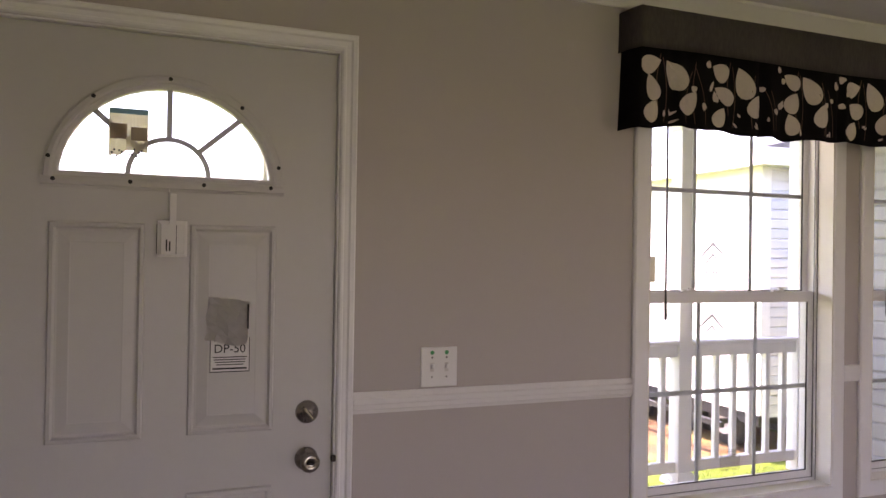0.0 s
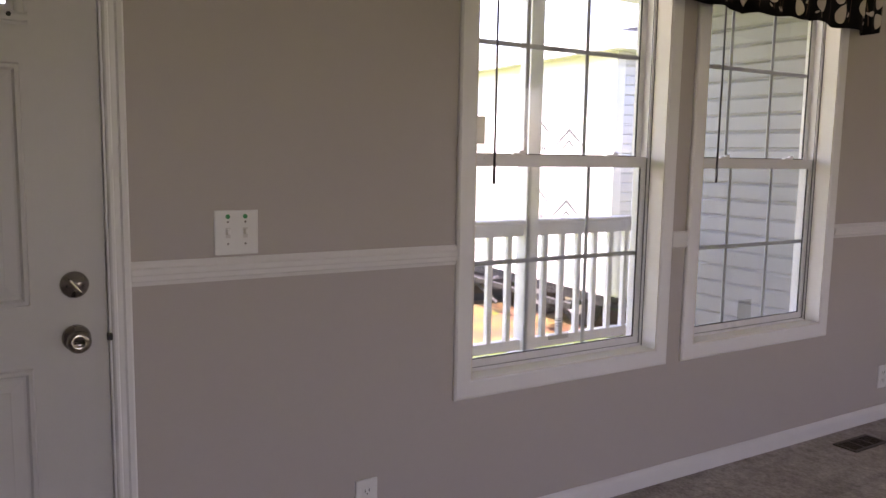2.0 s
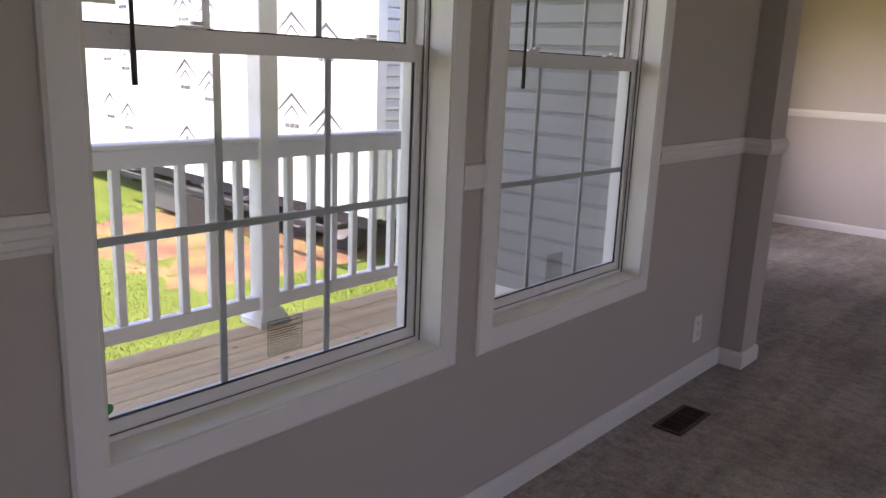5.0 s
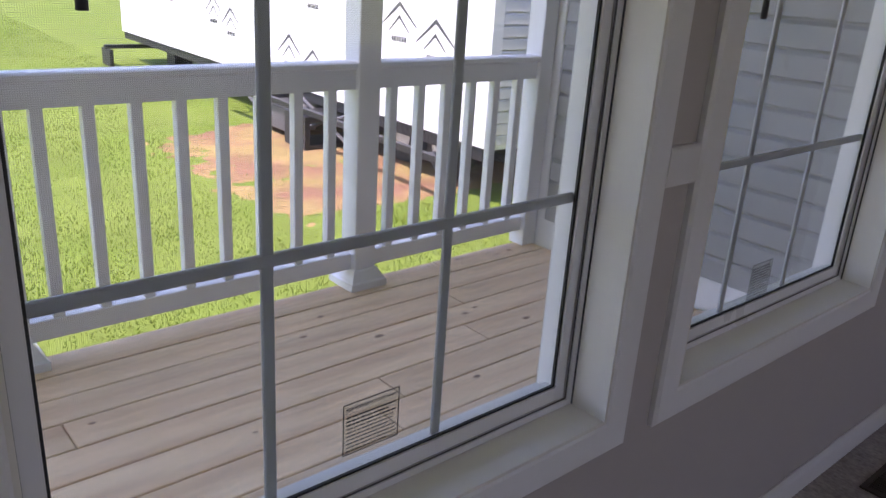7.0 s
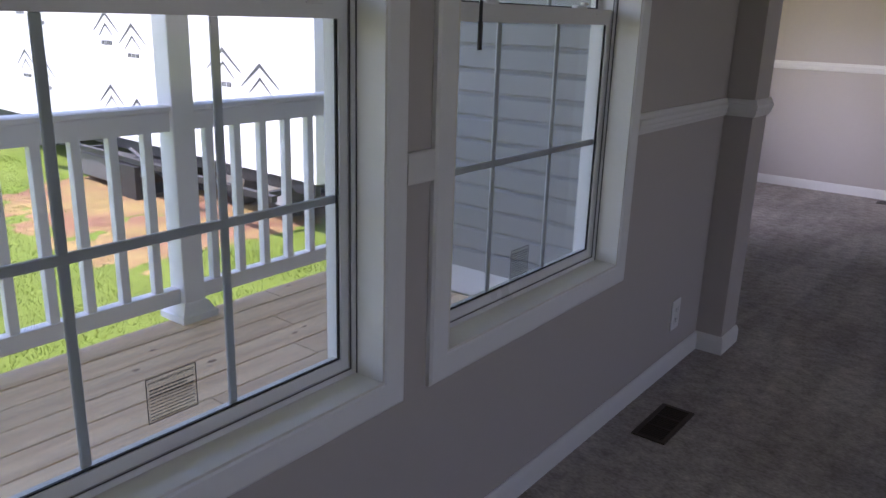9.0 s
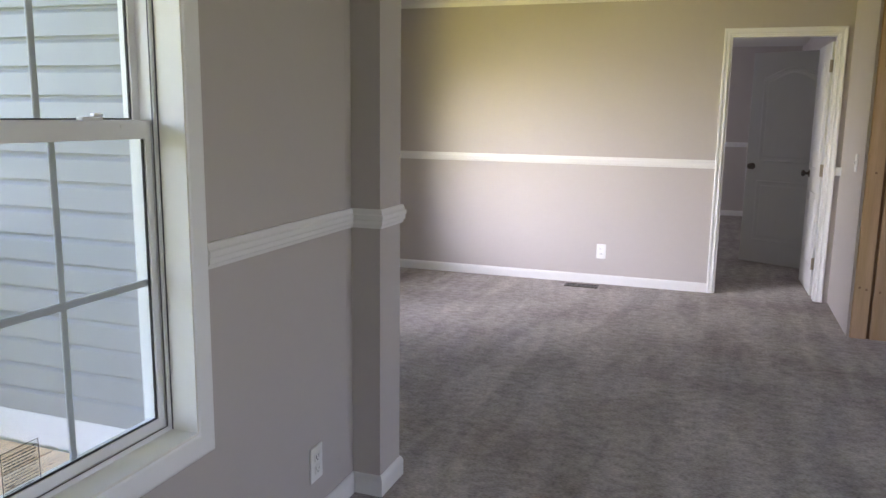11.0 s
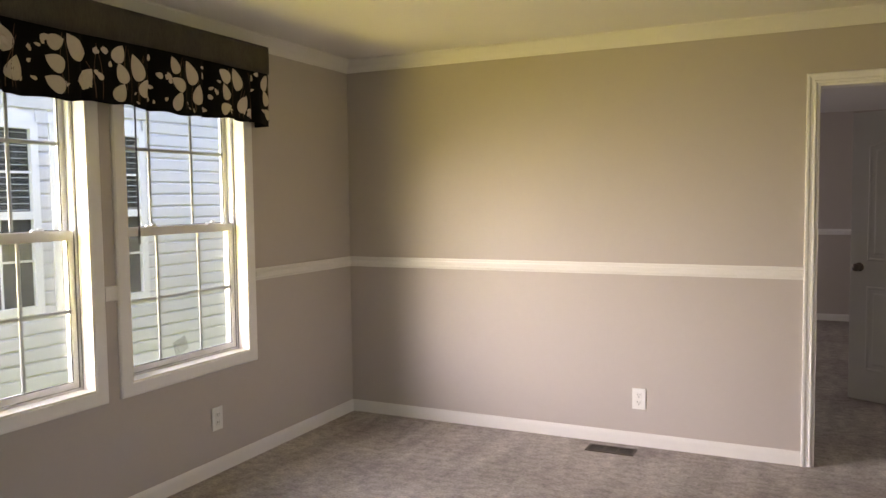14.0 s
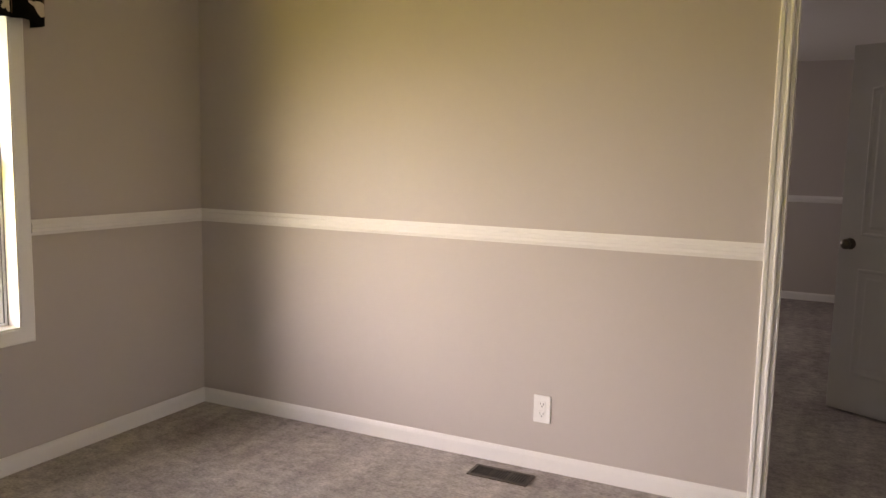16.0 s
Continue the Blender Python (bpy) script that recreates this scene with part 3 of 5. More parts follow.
def exit_label(win, x0, x1, z0, z1, tilt=0.0, words=True, clear=False):
    """Printed notice stuck on a lower pane."""
    cx, cz, w, h = (x0 + x1) / 2, (z0 + z1) / 2, (x1 - x0), (z1 - z0)
    m = Matrix.Translation((cx, 0.0778, cz)) @ Euler((0, radians(tilt), 0)).to_matrix().to_4x4()
    bm = boxes((-w / 2, w / 2, 0, 0.0006, -h / 2, h / 2))
    bm.transform(m)
    st = part("sticker", bm, FILMGLASS, win, "clear printed notice sticker")
    st.visible_shadow = False
    bm = bmesh.new()
    e = 0.0012
    for q in ((-w / 2, w / 2, h / 2 - e, h / 2), (-w / 2, w / 2, -h / 2, -h / 2 + e), (-w / 2, -w / 2 + e, -h / 2 + e, h / 2 - e), (w / 2 - e, w / 2, -h / 2 + e, h / 2 - e)):
        box(bm, q[0], q[1], -0.0008, -0.0002, q[2], q[3])
    rows = 13
    rng = random.Random(int(x0 * 1000))
    for k in range(3 if words else 1, rows):
        z = h / 2 - h * (k + 0.7) / (rows + 0.6)
        a = -w * 0.44
        thick = 0.0011 if k < 6 else 0.0006
        stop = w * (0.44 if k % 4 else 0.3)
        while a < stop - 0.003:
            b = min(a + rng.uniform(0.004, 0.012), stop)
            box(bm, a, b, -0.0008, -0.0002, z - thick, z + thick)
            a = b + 0.0018
    bm.transform(m)
    part("print", bm, BLACK if not clear else INK, st, "black printed border and small print")
    if words:
        text_mesh("FOR EMERGENCY EXIT ONLY", w * 0.068, m @ pose(0, -0.0008, h * 0.385) @ FACE, st, BLACK)


exit_label(win1, 2.472, 2.565, 0.632, 0.711)
exit_label(win2, 3.535, 3.622, 0.602, 0.690, words=False)
exit_label(win3, 6.225, 6.335, 0.656, 0.733, 3, words=False, clear=True)
exit_label(win4, 7.248, 7.335, 0.640, 0.710, -16, words=False, clear=True)
bm = bmesh.new()
lathe(bm, [(0.011, 0), (0.011, 0.0007)], Matrix.Translation((2.117, 0.0783, 0.622)) @ pose(0, 0, 0, 90), 20)
part("dot_sticker", bm, GREEN, win1, "round green dot sticker")
part("price_label", boxes((2.116, 2.189, 0.1085, 0.1092, 1.342, 1.436)), BEIGE, win1, "beige paper label on the upper pane")
part("price_label", boxes((6.956, 7.012, 0.1085, 0.1092, 1.292, 1.392)), BEIGE, win4, "beige paper label on the upper pane")


# ---- valances ----
def valance(name, x0, x1, y, zb, zt, label, seed):
    """Pleated printed valance with a plain linen band above, returning to the wall at both ends."""
    rng = random.Random(seed)
    dep, cut = 0.105, zb + (zt - zb) * 0.655
    v = thing(name, ((x0 + x1) / 2, y, zb), label, "valance", group="window valances")
    half = (x1 - x0) / 2
    pleats = [-half + 0.13 + k * (2 * half - 0.26) / 5 for k in range(6)]

    def skin(u, z, flare=1.0):
        """Depth into the room at u along the cloth and z above its hem."""
        low = 1 - min(1, z / (zt - zb))
        d = dep + 0.010 * math.sin(u * 21 + 1.3) * low * flare + 0.004 * math.sin(u * 57) * low * flare
        for p in pleats:
            d -= 0.022 * low * flare * math.exp(-((u - p) / 0.012) ** 2)
            d += 0.010 * low * flare * math.exp(-((u - p - 0.035) / 0.02) ** 2)
        return d

    def hem(u):
        return 0.006 * math.sin(u * 9 + seed) + 0.004 * math.sin(u * 31)

    def sheet(za, zc, off, n, flare, hemmed):
        us = [-half + 2 * half * k / n for k in range(n + 1)]
        rows = []
        for k in range(7):
            f = k / 6
            row = []
            for u in us:
                z0 = za + (hem(u) if hemmed else 0.003 * math.sin(u * 6))
                z = z0 + (zc - z0) * f
                row.append(Vector((u, -skin(u, z, flare) - off, z)))
            out = 0.012 * (1 - f) * flare + off
            row = [Vector((-half - out, 0, row[0].z)), Vector((-half - out, -dep * 0.6, row[0].z))] + row + [Vector((half + out, -dep * 0.6, row[-1].z)), Vector((half + out, 0, row[-1].z))]
            rows.append(row)
        bm = bmesh.new()
        loft(bm, rows, closed=False)
        bmesh.ops.solidify(bm, geom=bm.faces[:], thickness=0.003)
        return bm

    part("printed_skirt", sheet(0, cut - zb + 0.02, 0, 220, 1.0, True), CLOTH, v, "black cotton printed with cream leaves", smooth=True)
    part("linen_band", sheet(cut - zb, zt - zb, 0.010, 120, 0.25, False), BAND, v, "plain charcoal linen band", smooth=True)
    part("mounting_board", boxes((-half + 0.01, half - 0.01, -dep + 0.005, -0.001, zt - zb - 0.03, zt - zb - 0.012)), TRIM, v)
    leaves, stems = bmesh.new(), bmesh.new()

    def lay(bm, pts):
        ok = [(max(-half + 0.004, min(half - 0.004, u)), max(0.006 + hem(u), min(cut - zb - 0.004, z))) for u, z in pts]
        if max(p[1] for p in ok) - min(p[1] for p in ok) < 0.004 or max(p[0] for p in ok) - min(p[0] for p in ok) < 0.001:
            return
        c = (sum(p[0] for p in ok) / len(ok), sum(p[1] for p in ok) / len(ok))
        mid = bm.verts.new((c[0], -skin(*c) - 0.0062, c[1]))
        ring = [bm.verts.new((u, -skin(u, z) - 0.0062, z)) for u, z in ok]
        inner = [bm.verts.new(((u + c[0]) / 2, -skin((u + c[0]) / 2, (z + c[1]) / 2) - 0.0062, (z + c[1]) / 2)) for u, z in ok]
        n = len(ring)
        for i in range(n):
            j = (i + 1) % n
            bm.faces.new((ring[i], ring[j], inner[j], inner[i]))
            bm.faces.new((inner[i], inner[j], mid))

    def leaf(u, z, ln, wd, ang):
        pts = []
        for k in range(18):
            t = 2 * math.pi * k / 18
            r = math.cos(t)
            px = 1.15 * wd * math.sin(t) * (1 - 0.35 * r) * (0.55 if r > 0.93 else 1)
            pz = ln * (r if r < 0.8 else 0.8 + (r - 0.8) * 1.6)
            ca, sa = math.cos(ang), math.sin(ang)
            pts.append((u + px * ca - pz * sa, z + px * sa + pz * ca))
        lay(leaves, pts)

    def stem(u, z, tu, tz, wd):
        prev = None
        for k in range(9):
            f = k / 8
            cu = u + (tu - u) * f + 0.012 * math.sin(f * 3.1) * (1 if tu > u else -1)
            cz = max(0.006 + hem(cu), min(cut - zb - 0.004, z + (tz - z) * f))
            cu = max(-half + 0.004, min(half - 0.004, cu))
            now = [(cu - wd, cz), (cu + wd, cz)]
            if prev and abs(cz - prev[0][1]) > 0.002:
                stems.faces.new([stems.verts.new((a, -skin(a, b) - 0.0056, b)) for a, b in (prev[0], prev[1], now[1], now[0])])
            prev = now

    hgt = cut - zb
    u = -half + 0.05
    while u < half - 0.02:
        kind = rng.random()
        for k in range(3):  # a spray of three large leaves up one stem
            leaf(u + rng.uniform(-0.012, 0.012), hgt * (0.2 + 0.30 * k), (zt - zb) * 0.102 * rng.uniform(0.85, 1.1), (zt - zb) * 0.066 * rng.uniform(0.85, 1.1), rng.choice((-0.5, 0.4, 1.1, -1.2)))
        stem(u + 0.035, hgt * 0.95, u + 0.03, hgt * 0.25, 0.0014)
        stem(u + 0.043, hgt * 0.9, u + 0.05, 0.02, 0.0012)
        leaf(u + 0.095, hgt * rng.uniform(0.62, 0.78), (zt - zb) * 0.138, (zt - zb) * 0.082, 0.55 + rng.uniform(-0.2, 0.2))
        leaf(u + 0.142, hgt * rng.uniform(0.32, 0.40), (zt - zb) * 0.112, (zt - zb) * 0.066, -0.45 + rng.uniform(-0.3, 0.3))
        for k in range(7):
            leaf(u + 0.19 + rng.uniform(-0.03, 0.09), hgt * rng.uniform(0.12, 0.95), rng.uniform(0.008, 0.02), rng.uniform(0.005, 0.012), rng.uniform(-1.6, 1.6))
        for k in range(5):
            leaf(u + rng.uniform(0.03, 0.2), hgt * rng.uniform(0.08, 0.3), rng.uniform(0.008, 0.013), 0.0035, rng.uniform(-1.2, 1.2))
        for k in range(3):
            a = u + 0.15 + rng.uniform(-0.03, 0.06)
            stem(a, hgt * rng.uniform(0.6, 0.97), a + rng.uniform(-0.04, 0.05), 0.02, 0.0013)
        u += 0.30 + rng.uniform(-0.015, 0.02)
    part("stem_print", stems, STEMPRINT, v, "brown printed stems")["kind"] = "stuff"
    ob = part("leaf_print", leaves, LEAFPRINT, v, "cream printed leaves")
    ob["kind"] = "stuff"
    return v


valance("valance", 1.952, 4.150, 0.0, 1.868, 2.266, "black leaf-print valance with charcoal linen band over two windows", 3)
valance("valance", 5.835, 7.790, ROOM2_Y, 1.782, 2.186, "black leaf-print valance with charcoal band in the second room", 8)


# ---- front door ----
def ring_loops(outline, steps):
    """Nested outlines (inset, depth) of a raised panel, from (a, z) points."""
    ax = [p[0] for p in outline]
    az = [p[1] for p in outline]
    cx, cz = (min(ax) + max(ax)) / 2, (min(az) + max(az)) / 2
    hw, hh = (max(ax) - min(ax)) / 2, (max(az) - min(az)) / 2
    return [[(cx + (a - cx) * (hw - o) / hw, d, cz + (z - cz) * (hh - o) / hh) for a, z in outline] for o, d in steps]


PANEL_STEPS = [(0.0, 0.0), (0.004, 0.009), (0.012, 0.010), (0.018, 0.0008), (0.024, 0.0004), (0.052, 0.0064), (0.055, 0.0060)]


def raised_panel(parent, fn, outline, mat, steps=PANEL_STEPS, name="panel"):
    bm = bmesh.new()
    loops = [[fn(a, d, z) for a, d, z in row] for row in ring_loops(outline, steps)]
    rows = loft(bm, loops, caps=False)
    bm.faces.new(rows[-1])
    return part(name, bm, mat, parent)


def rect(a0, a1, z0, z1):
    return [(a0, z0), (a1, z0), (a1, z1), (a0, z1)]


FACE_Y = 0.02
door = thing("door_1", (0.495, FACE_Y, 0), "closed off-white steel entry door with a fan light", "door", kind="structure")
dfn = lambda a, d, z: Vector((a, -d - 0.0002, z))
D0, D1, DT = -0.461, 0.468, 2.018
FZ, FR = 1.618, 0.294      # fan light: sill height and radius of the hole
bm = boxes((D0, D1, 0, 0.044, 0.012, FZ), (D0, -FR, 0, 0.044, FZ, DT), (FR, D1, 0, 0.044, FZ, DT))
arc = [math.pi * k / 24 for k in range(25)]
inner = [(FR * math.cos(t), FZ + FR * 0.93 * math.sin(t)) for t in arc]
outer = [(p[0], DT) for p in inner]
for k in range(24):
    quad = [inner[k], inner[k + 1], outer[k + 1], outer[k]]
    loft(bm, [[Vector((a, 0, z)) for a, z in quad], [Vector((a, 0.044, z)) for a, z in quad]])
part("slab", bm, DOORPAINT, door)
for s in (-1, 1):
    for z0, z1 in ((0.918, 1.502), (0.25, 0.760)):
        lo, hi = sorted((s * 0.058, s * 0.294))
        raised_panel(door, dfn, rect(lo, hi, z0, z1), DOORPAINT)
bm = bmesh.new()
prof = [(-0.021, 0.0), (-0.020, 0.004), (-0.016, 0.005), (-0.013, 0.0115), (-0.002, 0.012), (0.004, 0.009), (0.007, 0.003), (0.015, 0.002), (0.020, -0.002), (0.020, -0.03), (-0.004, -0.03)]
path = [(math.cos(t), math.sin(t)) for t in arc]
rows = []
for c, s in path:
    rows.append([Vector((c * (FR - o), -d, FZ + s * (FR * 0.93 - o))) for o, d in prof])
loft(bm, rows)
rows = [[Vector((x, -d + 0.0003, FZ - 0.004 + o * 1.1)) for o, d in prof] for x in (-FR - 0.021, FR + 0.021)]
loft(bm, rows)
fan = part("fan_light_frame", bm, DOORPAINT, door, "white moulded half-round frame", smooth=False)
g = FR - 0.018
bm = bmesh.new()
pts = [(g * math.cos(t), FZ + 0.004 + g * 0.94 * math.sin(t)) for t in arc]
loft(bm, [[Vector((a, 0.018, z)) for a, z in pts], [Vector((a, 0.022, z)) for a, z in pts]])
pane = part("pane", bm, GLASS, fan)
pane.visible_shadow = False
bm = bmesh.new()
R2 = 0.098
zb = FZ + 0.018
w = 0.0075
loft(bm, [[Vector((R2 * math.cos(t) * f, y, zb + R2 * 0.95 * math.sin(t) * f)) for f, y in ((1, 0.012), (1.14, 0.012), (1.14, 0.0165), (1, 0.0165))] for t in arc])
for t in (math.pi / 2, math.pi * 0.235, math.pi * 0.765):
    c, s = math.cos(t), math.sin(t)
    a, b = R2 * 1.12, 0.262
    sx, sz = -s * w, c * w
    loft(bm, [[Vector((c * r + k * sx, y, zb + (s * r) * 0.96 + k * sz)) for k, y in ((-1, 0.012), (1, 0.012), (1, 0.0165), (-1, 0.0165))] for r in (a, b)])
part("sunburst_grid", bm, GRID, fan, "pale grey sunburst grid")
for x, z in ((-0.285, FZ - 0.006), (-0.098, FZ - 0.006), (0.092, FZ - 0.006), (0.276, FZ - 0.006), (-0.297, FZ + 0.053), (0.297, FZ + 0.053), (-0.192, FZ + 0.217), (0.0, FZ + 0.280), (0.192, FZ + 0.217)):
    bm = bmesh.new()
    lathe(bm, [(0.0058, 0), (0.0058, 0.002), (0.003, 0.003)], Matrix.Translation((x, -0.0105, z)) @ pose(0, 0, 0, 90), 10)
    part("screw", bm, DARK, fan)
# hardware
hx = 0.393
bm = bmesh.new()
lathe(bm, [(0.034, 0.0), (0.034, 0.004), (0.030, 0.009), (0.018, 0.011), (0.016, 0.014)], Matrix.Translation((hx, -0.0005, 0.964)) @ pose(0, 0, 0, 90), 28)
bolt = part("deadbolt", bm, NICKEL, door, "brushed nickel deadbolt", smooth=True)
bm = boxes((-0.0045, 0.0045, -0.030, -0.0125, -0.022, 0.022), bevel=0.003)
bm.transform(Matrix.Translation((hx, 0, 0.964)) @ Euler((0, radians(-40), 0)).to_matrix().to_4x4())
part("thumb_turn", bm, NICKEL, bolt)
for a in (-0.016, 0.016):
    bm = bmesh.new()
    lathe(bm, [(0.0042, 0), (0.0042, 0.0012)], Matrix.Translation((hx + a, -0.0108, 0.962)) @ pose(0, 0, 0, 90), 10)
    part("screw", bm, DARK, bolt)
bm = bmesh.new()
lathe(bm, [(0.034, 0.0), (0.034, 0.004), (0.027, 0.010), (0.013, 0.014), (0.012, 0.030), (0.020, 0.036), (0.0275, 0.046), (0.029, 0.056), (0.025, 0.064), (0.013, 0.067), (0.012, 0.066)], Matrix.Translation((hx, -0.0005, 0.828)) @ pose(0, 0, 0, 90), 28)
knob = part("knob", bm, NICKEL, door, "round brushed nickel knob", smooth=True)
part("privacy_button", boxes((hx - 0.008, hx + 0.008, -0.0715, -0.067, 0.825, 0.831), bevel=0.001), DARK, knob)
# papers on the door
bm = bmesh.new()
crease = lambda i, k: 0.004 + 0.016 * max(0.0, 1 - abs(i - 1.6 - 0.25 * k) / 1.5) * (k / 6) + 0.004 * math.sin(i * 2.1 + k)
loft(bm, [[Vector((-0.088 + 0.0285 * i - 0.010 * k / 6 + 0.004 * math.sin(k * 1.7), -crease(i, k), 1.384 - 0.124 * k / 6 - 0.004 * i + 0.005 * math.sin(i * 1.9) * (k / 6))) for i in range(5)] for k in range(7)], closed=False)
bmesh.ops.solidify(bm, geom=bm.faces[:], thickness=0.0012)
bm.transform(Matrix.Translation((0.199, -0.006, -0.080)))
door_paper = part("paper_notice", bm, PAPERGREY, door, "creased thin grey paper taped to the panel")
part("bar_code", boxes((0.215, 0.220, -0.0185, -0.0175, 1.212, 1.282)), BLACK, door_paper)
lab = part("rating_label", boxes((0.116, 0.225, -0.0072, -0.0062, 1.0900, 1.1860)), PAPER, door, "white printed rating label")
bm = bmesh.new()
for q in ((0.116, 0.225, 1.0900, 1.0925), (0.116, 0.118, 1.0925, 1.1860), (0.223, 0.225, 1.0925, 1.1860), (0.124, 0.217, 1.1310, 1.1335), (0.127, 0.214, 1.1240, 1.1265), (0.130, 0.212, 1.1170, 1.1195), (0.134, 0.208, 1.1100, 1.1125), (0.124, 0.217, 1.0980, 1.1025), (0.128, 0.212, 1.1780, 1.1805)):
    box(bm, q[0], q[1], -0.0082, -0.0073, q[2], q[3])
part("print", bm, BLACK, lab)
text_mesh("DP-50", 0.034, pose(0.170, -0.0083, 1.1550) @ FACE, lab, BLACK)
bm = bmesh.new()
rod(bm, (0.002, -0.006, 1.5990), (0.006, -0.016, 1.5040), 0.0014, 6)
box(bm, 0.004, 0.020, -0.0305, -0.0295, 1.4590, 1.5840)
part("cord", bm, PAPER, door, "white paper strip and string")
bm = bmesh.new()
for k in range(3):
    box(bm, -0.028 + 0.004 * k, 0.050 - 0.003 * k, -0.010 - 0.006 * (k + 1), -0.0055 - 0.006 * k, 1.4110 + 0.003 * k, 1.5110 - 0.004 * k, bevel=0.002)
tag = part("booklet", bm, PAPER, door, "small folded white booklet hanging on a string")
bm = bmesh.new()
for a, b, z0, z1 in ((-0.030, -0.0285, 1.4190, 1.4990), (0.020, 0.0215, 1.4190, 1.4990), (-0.006, -0.002, 1.4270, 1.4590), (0.002, 0.006, 1.4270, 1.4540)):
    box(bm, a, b, -0.0290, -0.0280, z0, z1)
part("print", bm, BLACK, tag)
bm = bmesh.new()
top, foot = [], []
rng = random.Random(4)
for k in range(13):
    f = k / 12
    x = -0.154 + 0.100 * f
    top.append(Vector((x, 0.0095, 1.812)))
    foot.append(Vector((x - 0.006 * math.sin(f * 3), 0.0060 + 0.004 * math.sin(f * 9), 1.686 + 0.012 * f + rng.uniform(-0.007, 0.007))))
loft(bm, [top, [p.lerp(q, 0.5) + Vector((0, 0.002, 0)) for p, q in zip(top, foot)], foot], closed=False)
bmesh.ops.solidify(bm, geom=bm.faces[:], thickness=0.0006)
lb = part("glass_label", bm, BEIGE, door, "faded torn paper label on the fan light")
part("label_stripe", boxes((-0.152, -0.056, 0.0070, 0.0080, 1.797, 1.811)), CYAN, lb)
part("label_photo", boxes((-0.150, -0.108, 0.0058, 0.0066, 1.728, 1.770)), PHOTO, lb)
part("label_photo", boxes((-0.098, -0.058, 0.0058, 0.0066, 1.726, 1.762)), PHOTO, lb)
bm = bmesh.new()
for k in range(14):
    x, z = -0.148 + 0.0062 * k, 1.688 + 0.010 * math.sin(k * 2.3)
    box(bm, x, x + 0.005, 0.0040, 0.0048, z, z + 0.006)
part("print", bm, STEELGREY, lb, "grey flecked print at the torn foot")
# frame and casing
fr = thing("door_frame", (0, 0, 0), "bright white door frame and moulded casing", "door frame", kind="structure")
casings(fr, front, DOOR1[0], DOOR1[1], 0, DOOR1[2], CASE_COVE, CASING, bottom=False)
part("jamb", boxes((0.9645, 0.9695, 0.001, 0.13, 0.0, 2.0255)), CASING, fr)
part("jamb", boxes((0.0285, 0.0335, 0.001, 0.13, 0.0, 2.0255)), CASING, fr)
part("jamb", boxes((0.0335, 0.9645, 0.001, 0.13, 2.020, 2.0255)), CASING, fr)
part("strike_plate", boxes((0.957, 0.969, -0.014, 0.0005, 0.820, 0.836)), DARK, fr)
part("threshold", boxes((0.0335, 0.9645, 0.021, 0.13, -0.002, 0.011)), NICKEL, fr)


# ---- bedroom doorway and its doors ----
fr2 = thing("door_frame", (FAR_X, -1.58, 0), "white door frame and casing of the bedroom doorway", "door frame", kind="structure")
ffn = lambda a, d, z: Vector((-d, a + 1.58, z))
casings(fr2, ffn, DOOR2[0], DOOR2[1], 0, DOOR2[2], CASE_COVE, CASING, bottom=False)
for a0, a1 in ((DOOR2[0], DOOR2[0] + 0.014), (DOOR2[1] - 0.014, DOOR2[1])):
    part("jamb", boxes((0.0005, 0.12, a0 + 1.58 + 0.0005, a1 + 1.58 - 0.0005, 0, DOOR2[2] - 0.0005)), CASING, fr2)
part("jamb", boxes((0.0005, 0.12, DOOR2[0] + 1.58 + 0.014, DOOR2[1] + 1.58 - 0.014, DOOR2[2] - 0.014, DOOR2[2] - 0.0005)), CASING, fr2)


def arch(a0, a1, z0, z1, rise):
    """Outline of a door panel with a cathedral top."""
    n = 14
    top = []
    for k in range(n + 1):
        f = k / n
        s = math.sin(math.pi * f)
        top.append((a1 + (a0 - a1) * f, z1 - rise + rise * s ** 1.5))
    return [(a0, z0), (a1, z0)] + top


def moulded_door(name, hinge, angle, width, height, label, knob_side, hinge_mat, mat):
    """Two-panel interior door; local x runs from the hinge edge, faces at y = 0 and -0.035."""
    d = thing(name, (*hinge, 0.012), label, "door", kind="structure", rz=angle)
    part("slab", boxes((0, width, -0.035, 0, 0, height), bevel=0.0015), mat, d)
    steps = [(0.0, 0.0), (0.005, 0.005), (0.011, 0.005), (0.020, 0.001), (0.040, 0.001), (0.052, 0.0045)]
    for s, fn in ((1, lambda a, dd, z: Vector((a, dd + 0.0002, z))), (-1, lambda a, dd, z: Vector((a, -0.035 - dd - 0.0002, z)))):
        raised_panel(d, fn, arch(0.11, width - 0.11, 0.93, height - 0.13, 0.09), mat, steps)
        raised_panel(d, fn, rect(0.11, width - 0.11, 0.20, 0.76), mat, steps)
        bm = bmesh.new()
        m = Matrix.Translation((width - 0.06, 0.0002 if s > 0 else -0.0352, 0.885)) @ pose(0, 0, 0, -90 * s)
        lathe(bm, [(0.030, 0), (0.030, 0.005), (0.012, 0.010), (0.011, 0.028), (0.022, 0.036), (0.027, 0.048), (0.022, 0.058), (0.006, 0.062)], m, 20)
        part("knob", bm, DARKKNOB, d, "dark bronze round knob", smooth=True)
    for z in (0.20, 0.90, height - 0.22):
        bm = bmesh.new()
        box(bm, -0.0025, -0.0003, -0.033, -0.002, z, z + 0.09)
        rod(bm, (-0.006, 0.003, z), (-0.006, 0.003, z + 0.09), 0.005, 8)
        part("hinge", bm, HINGE, d, "satin brass hinge")
    return d


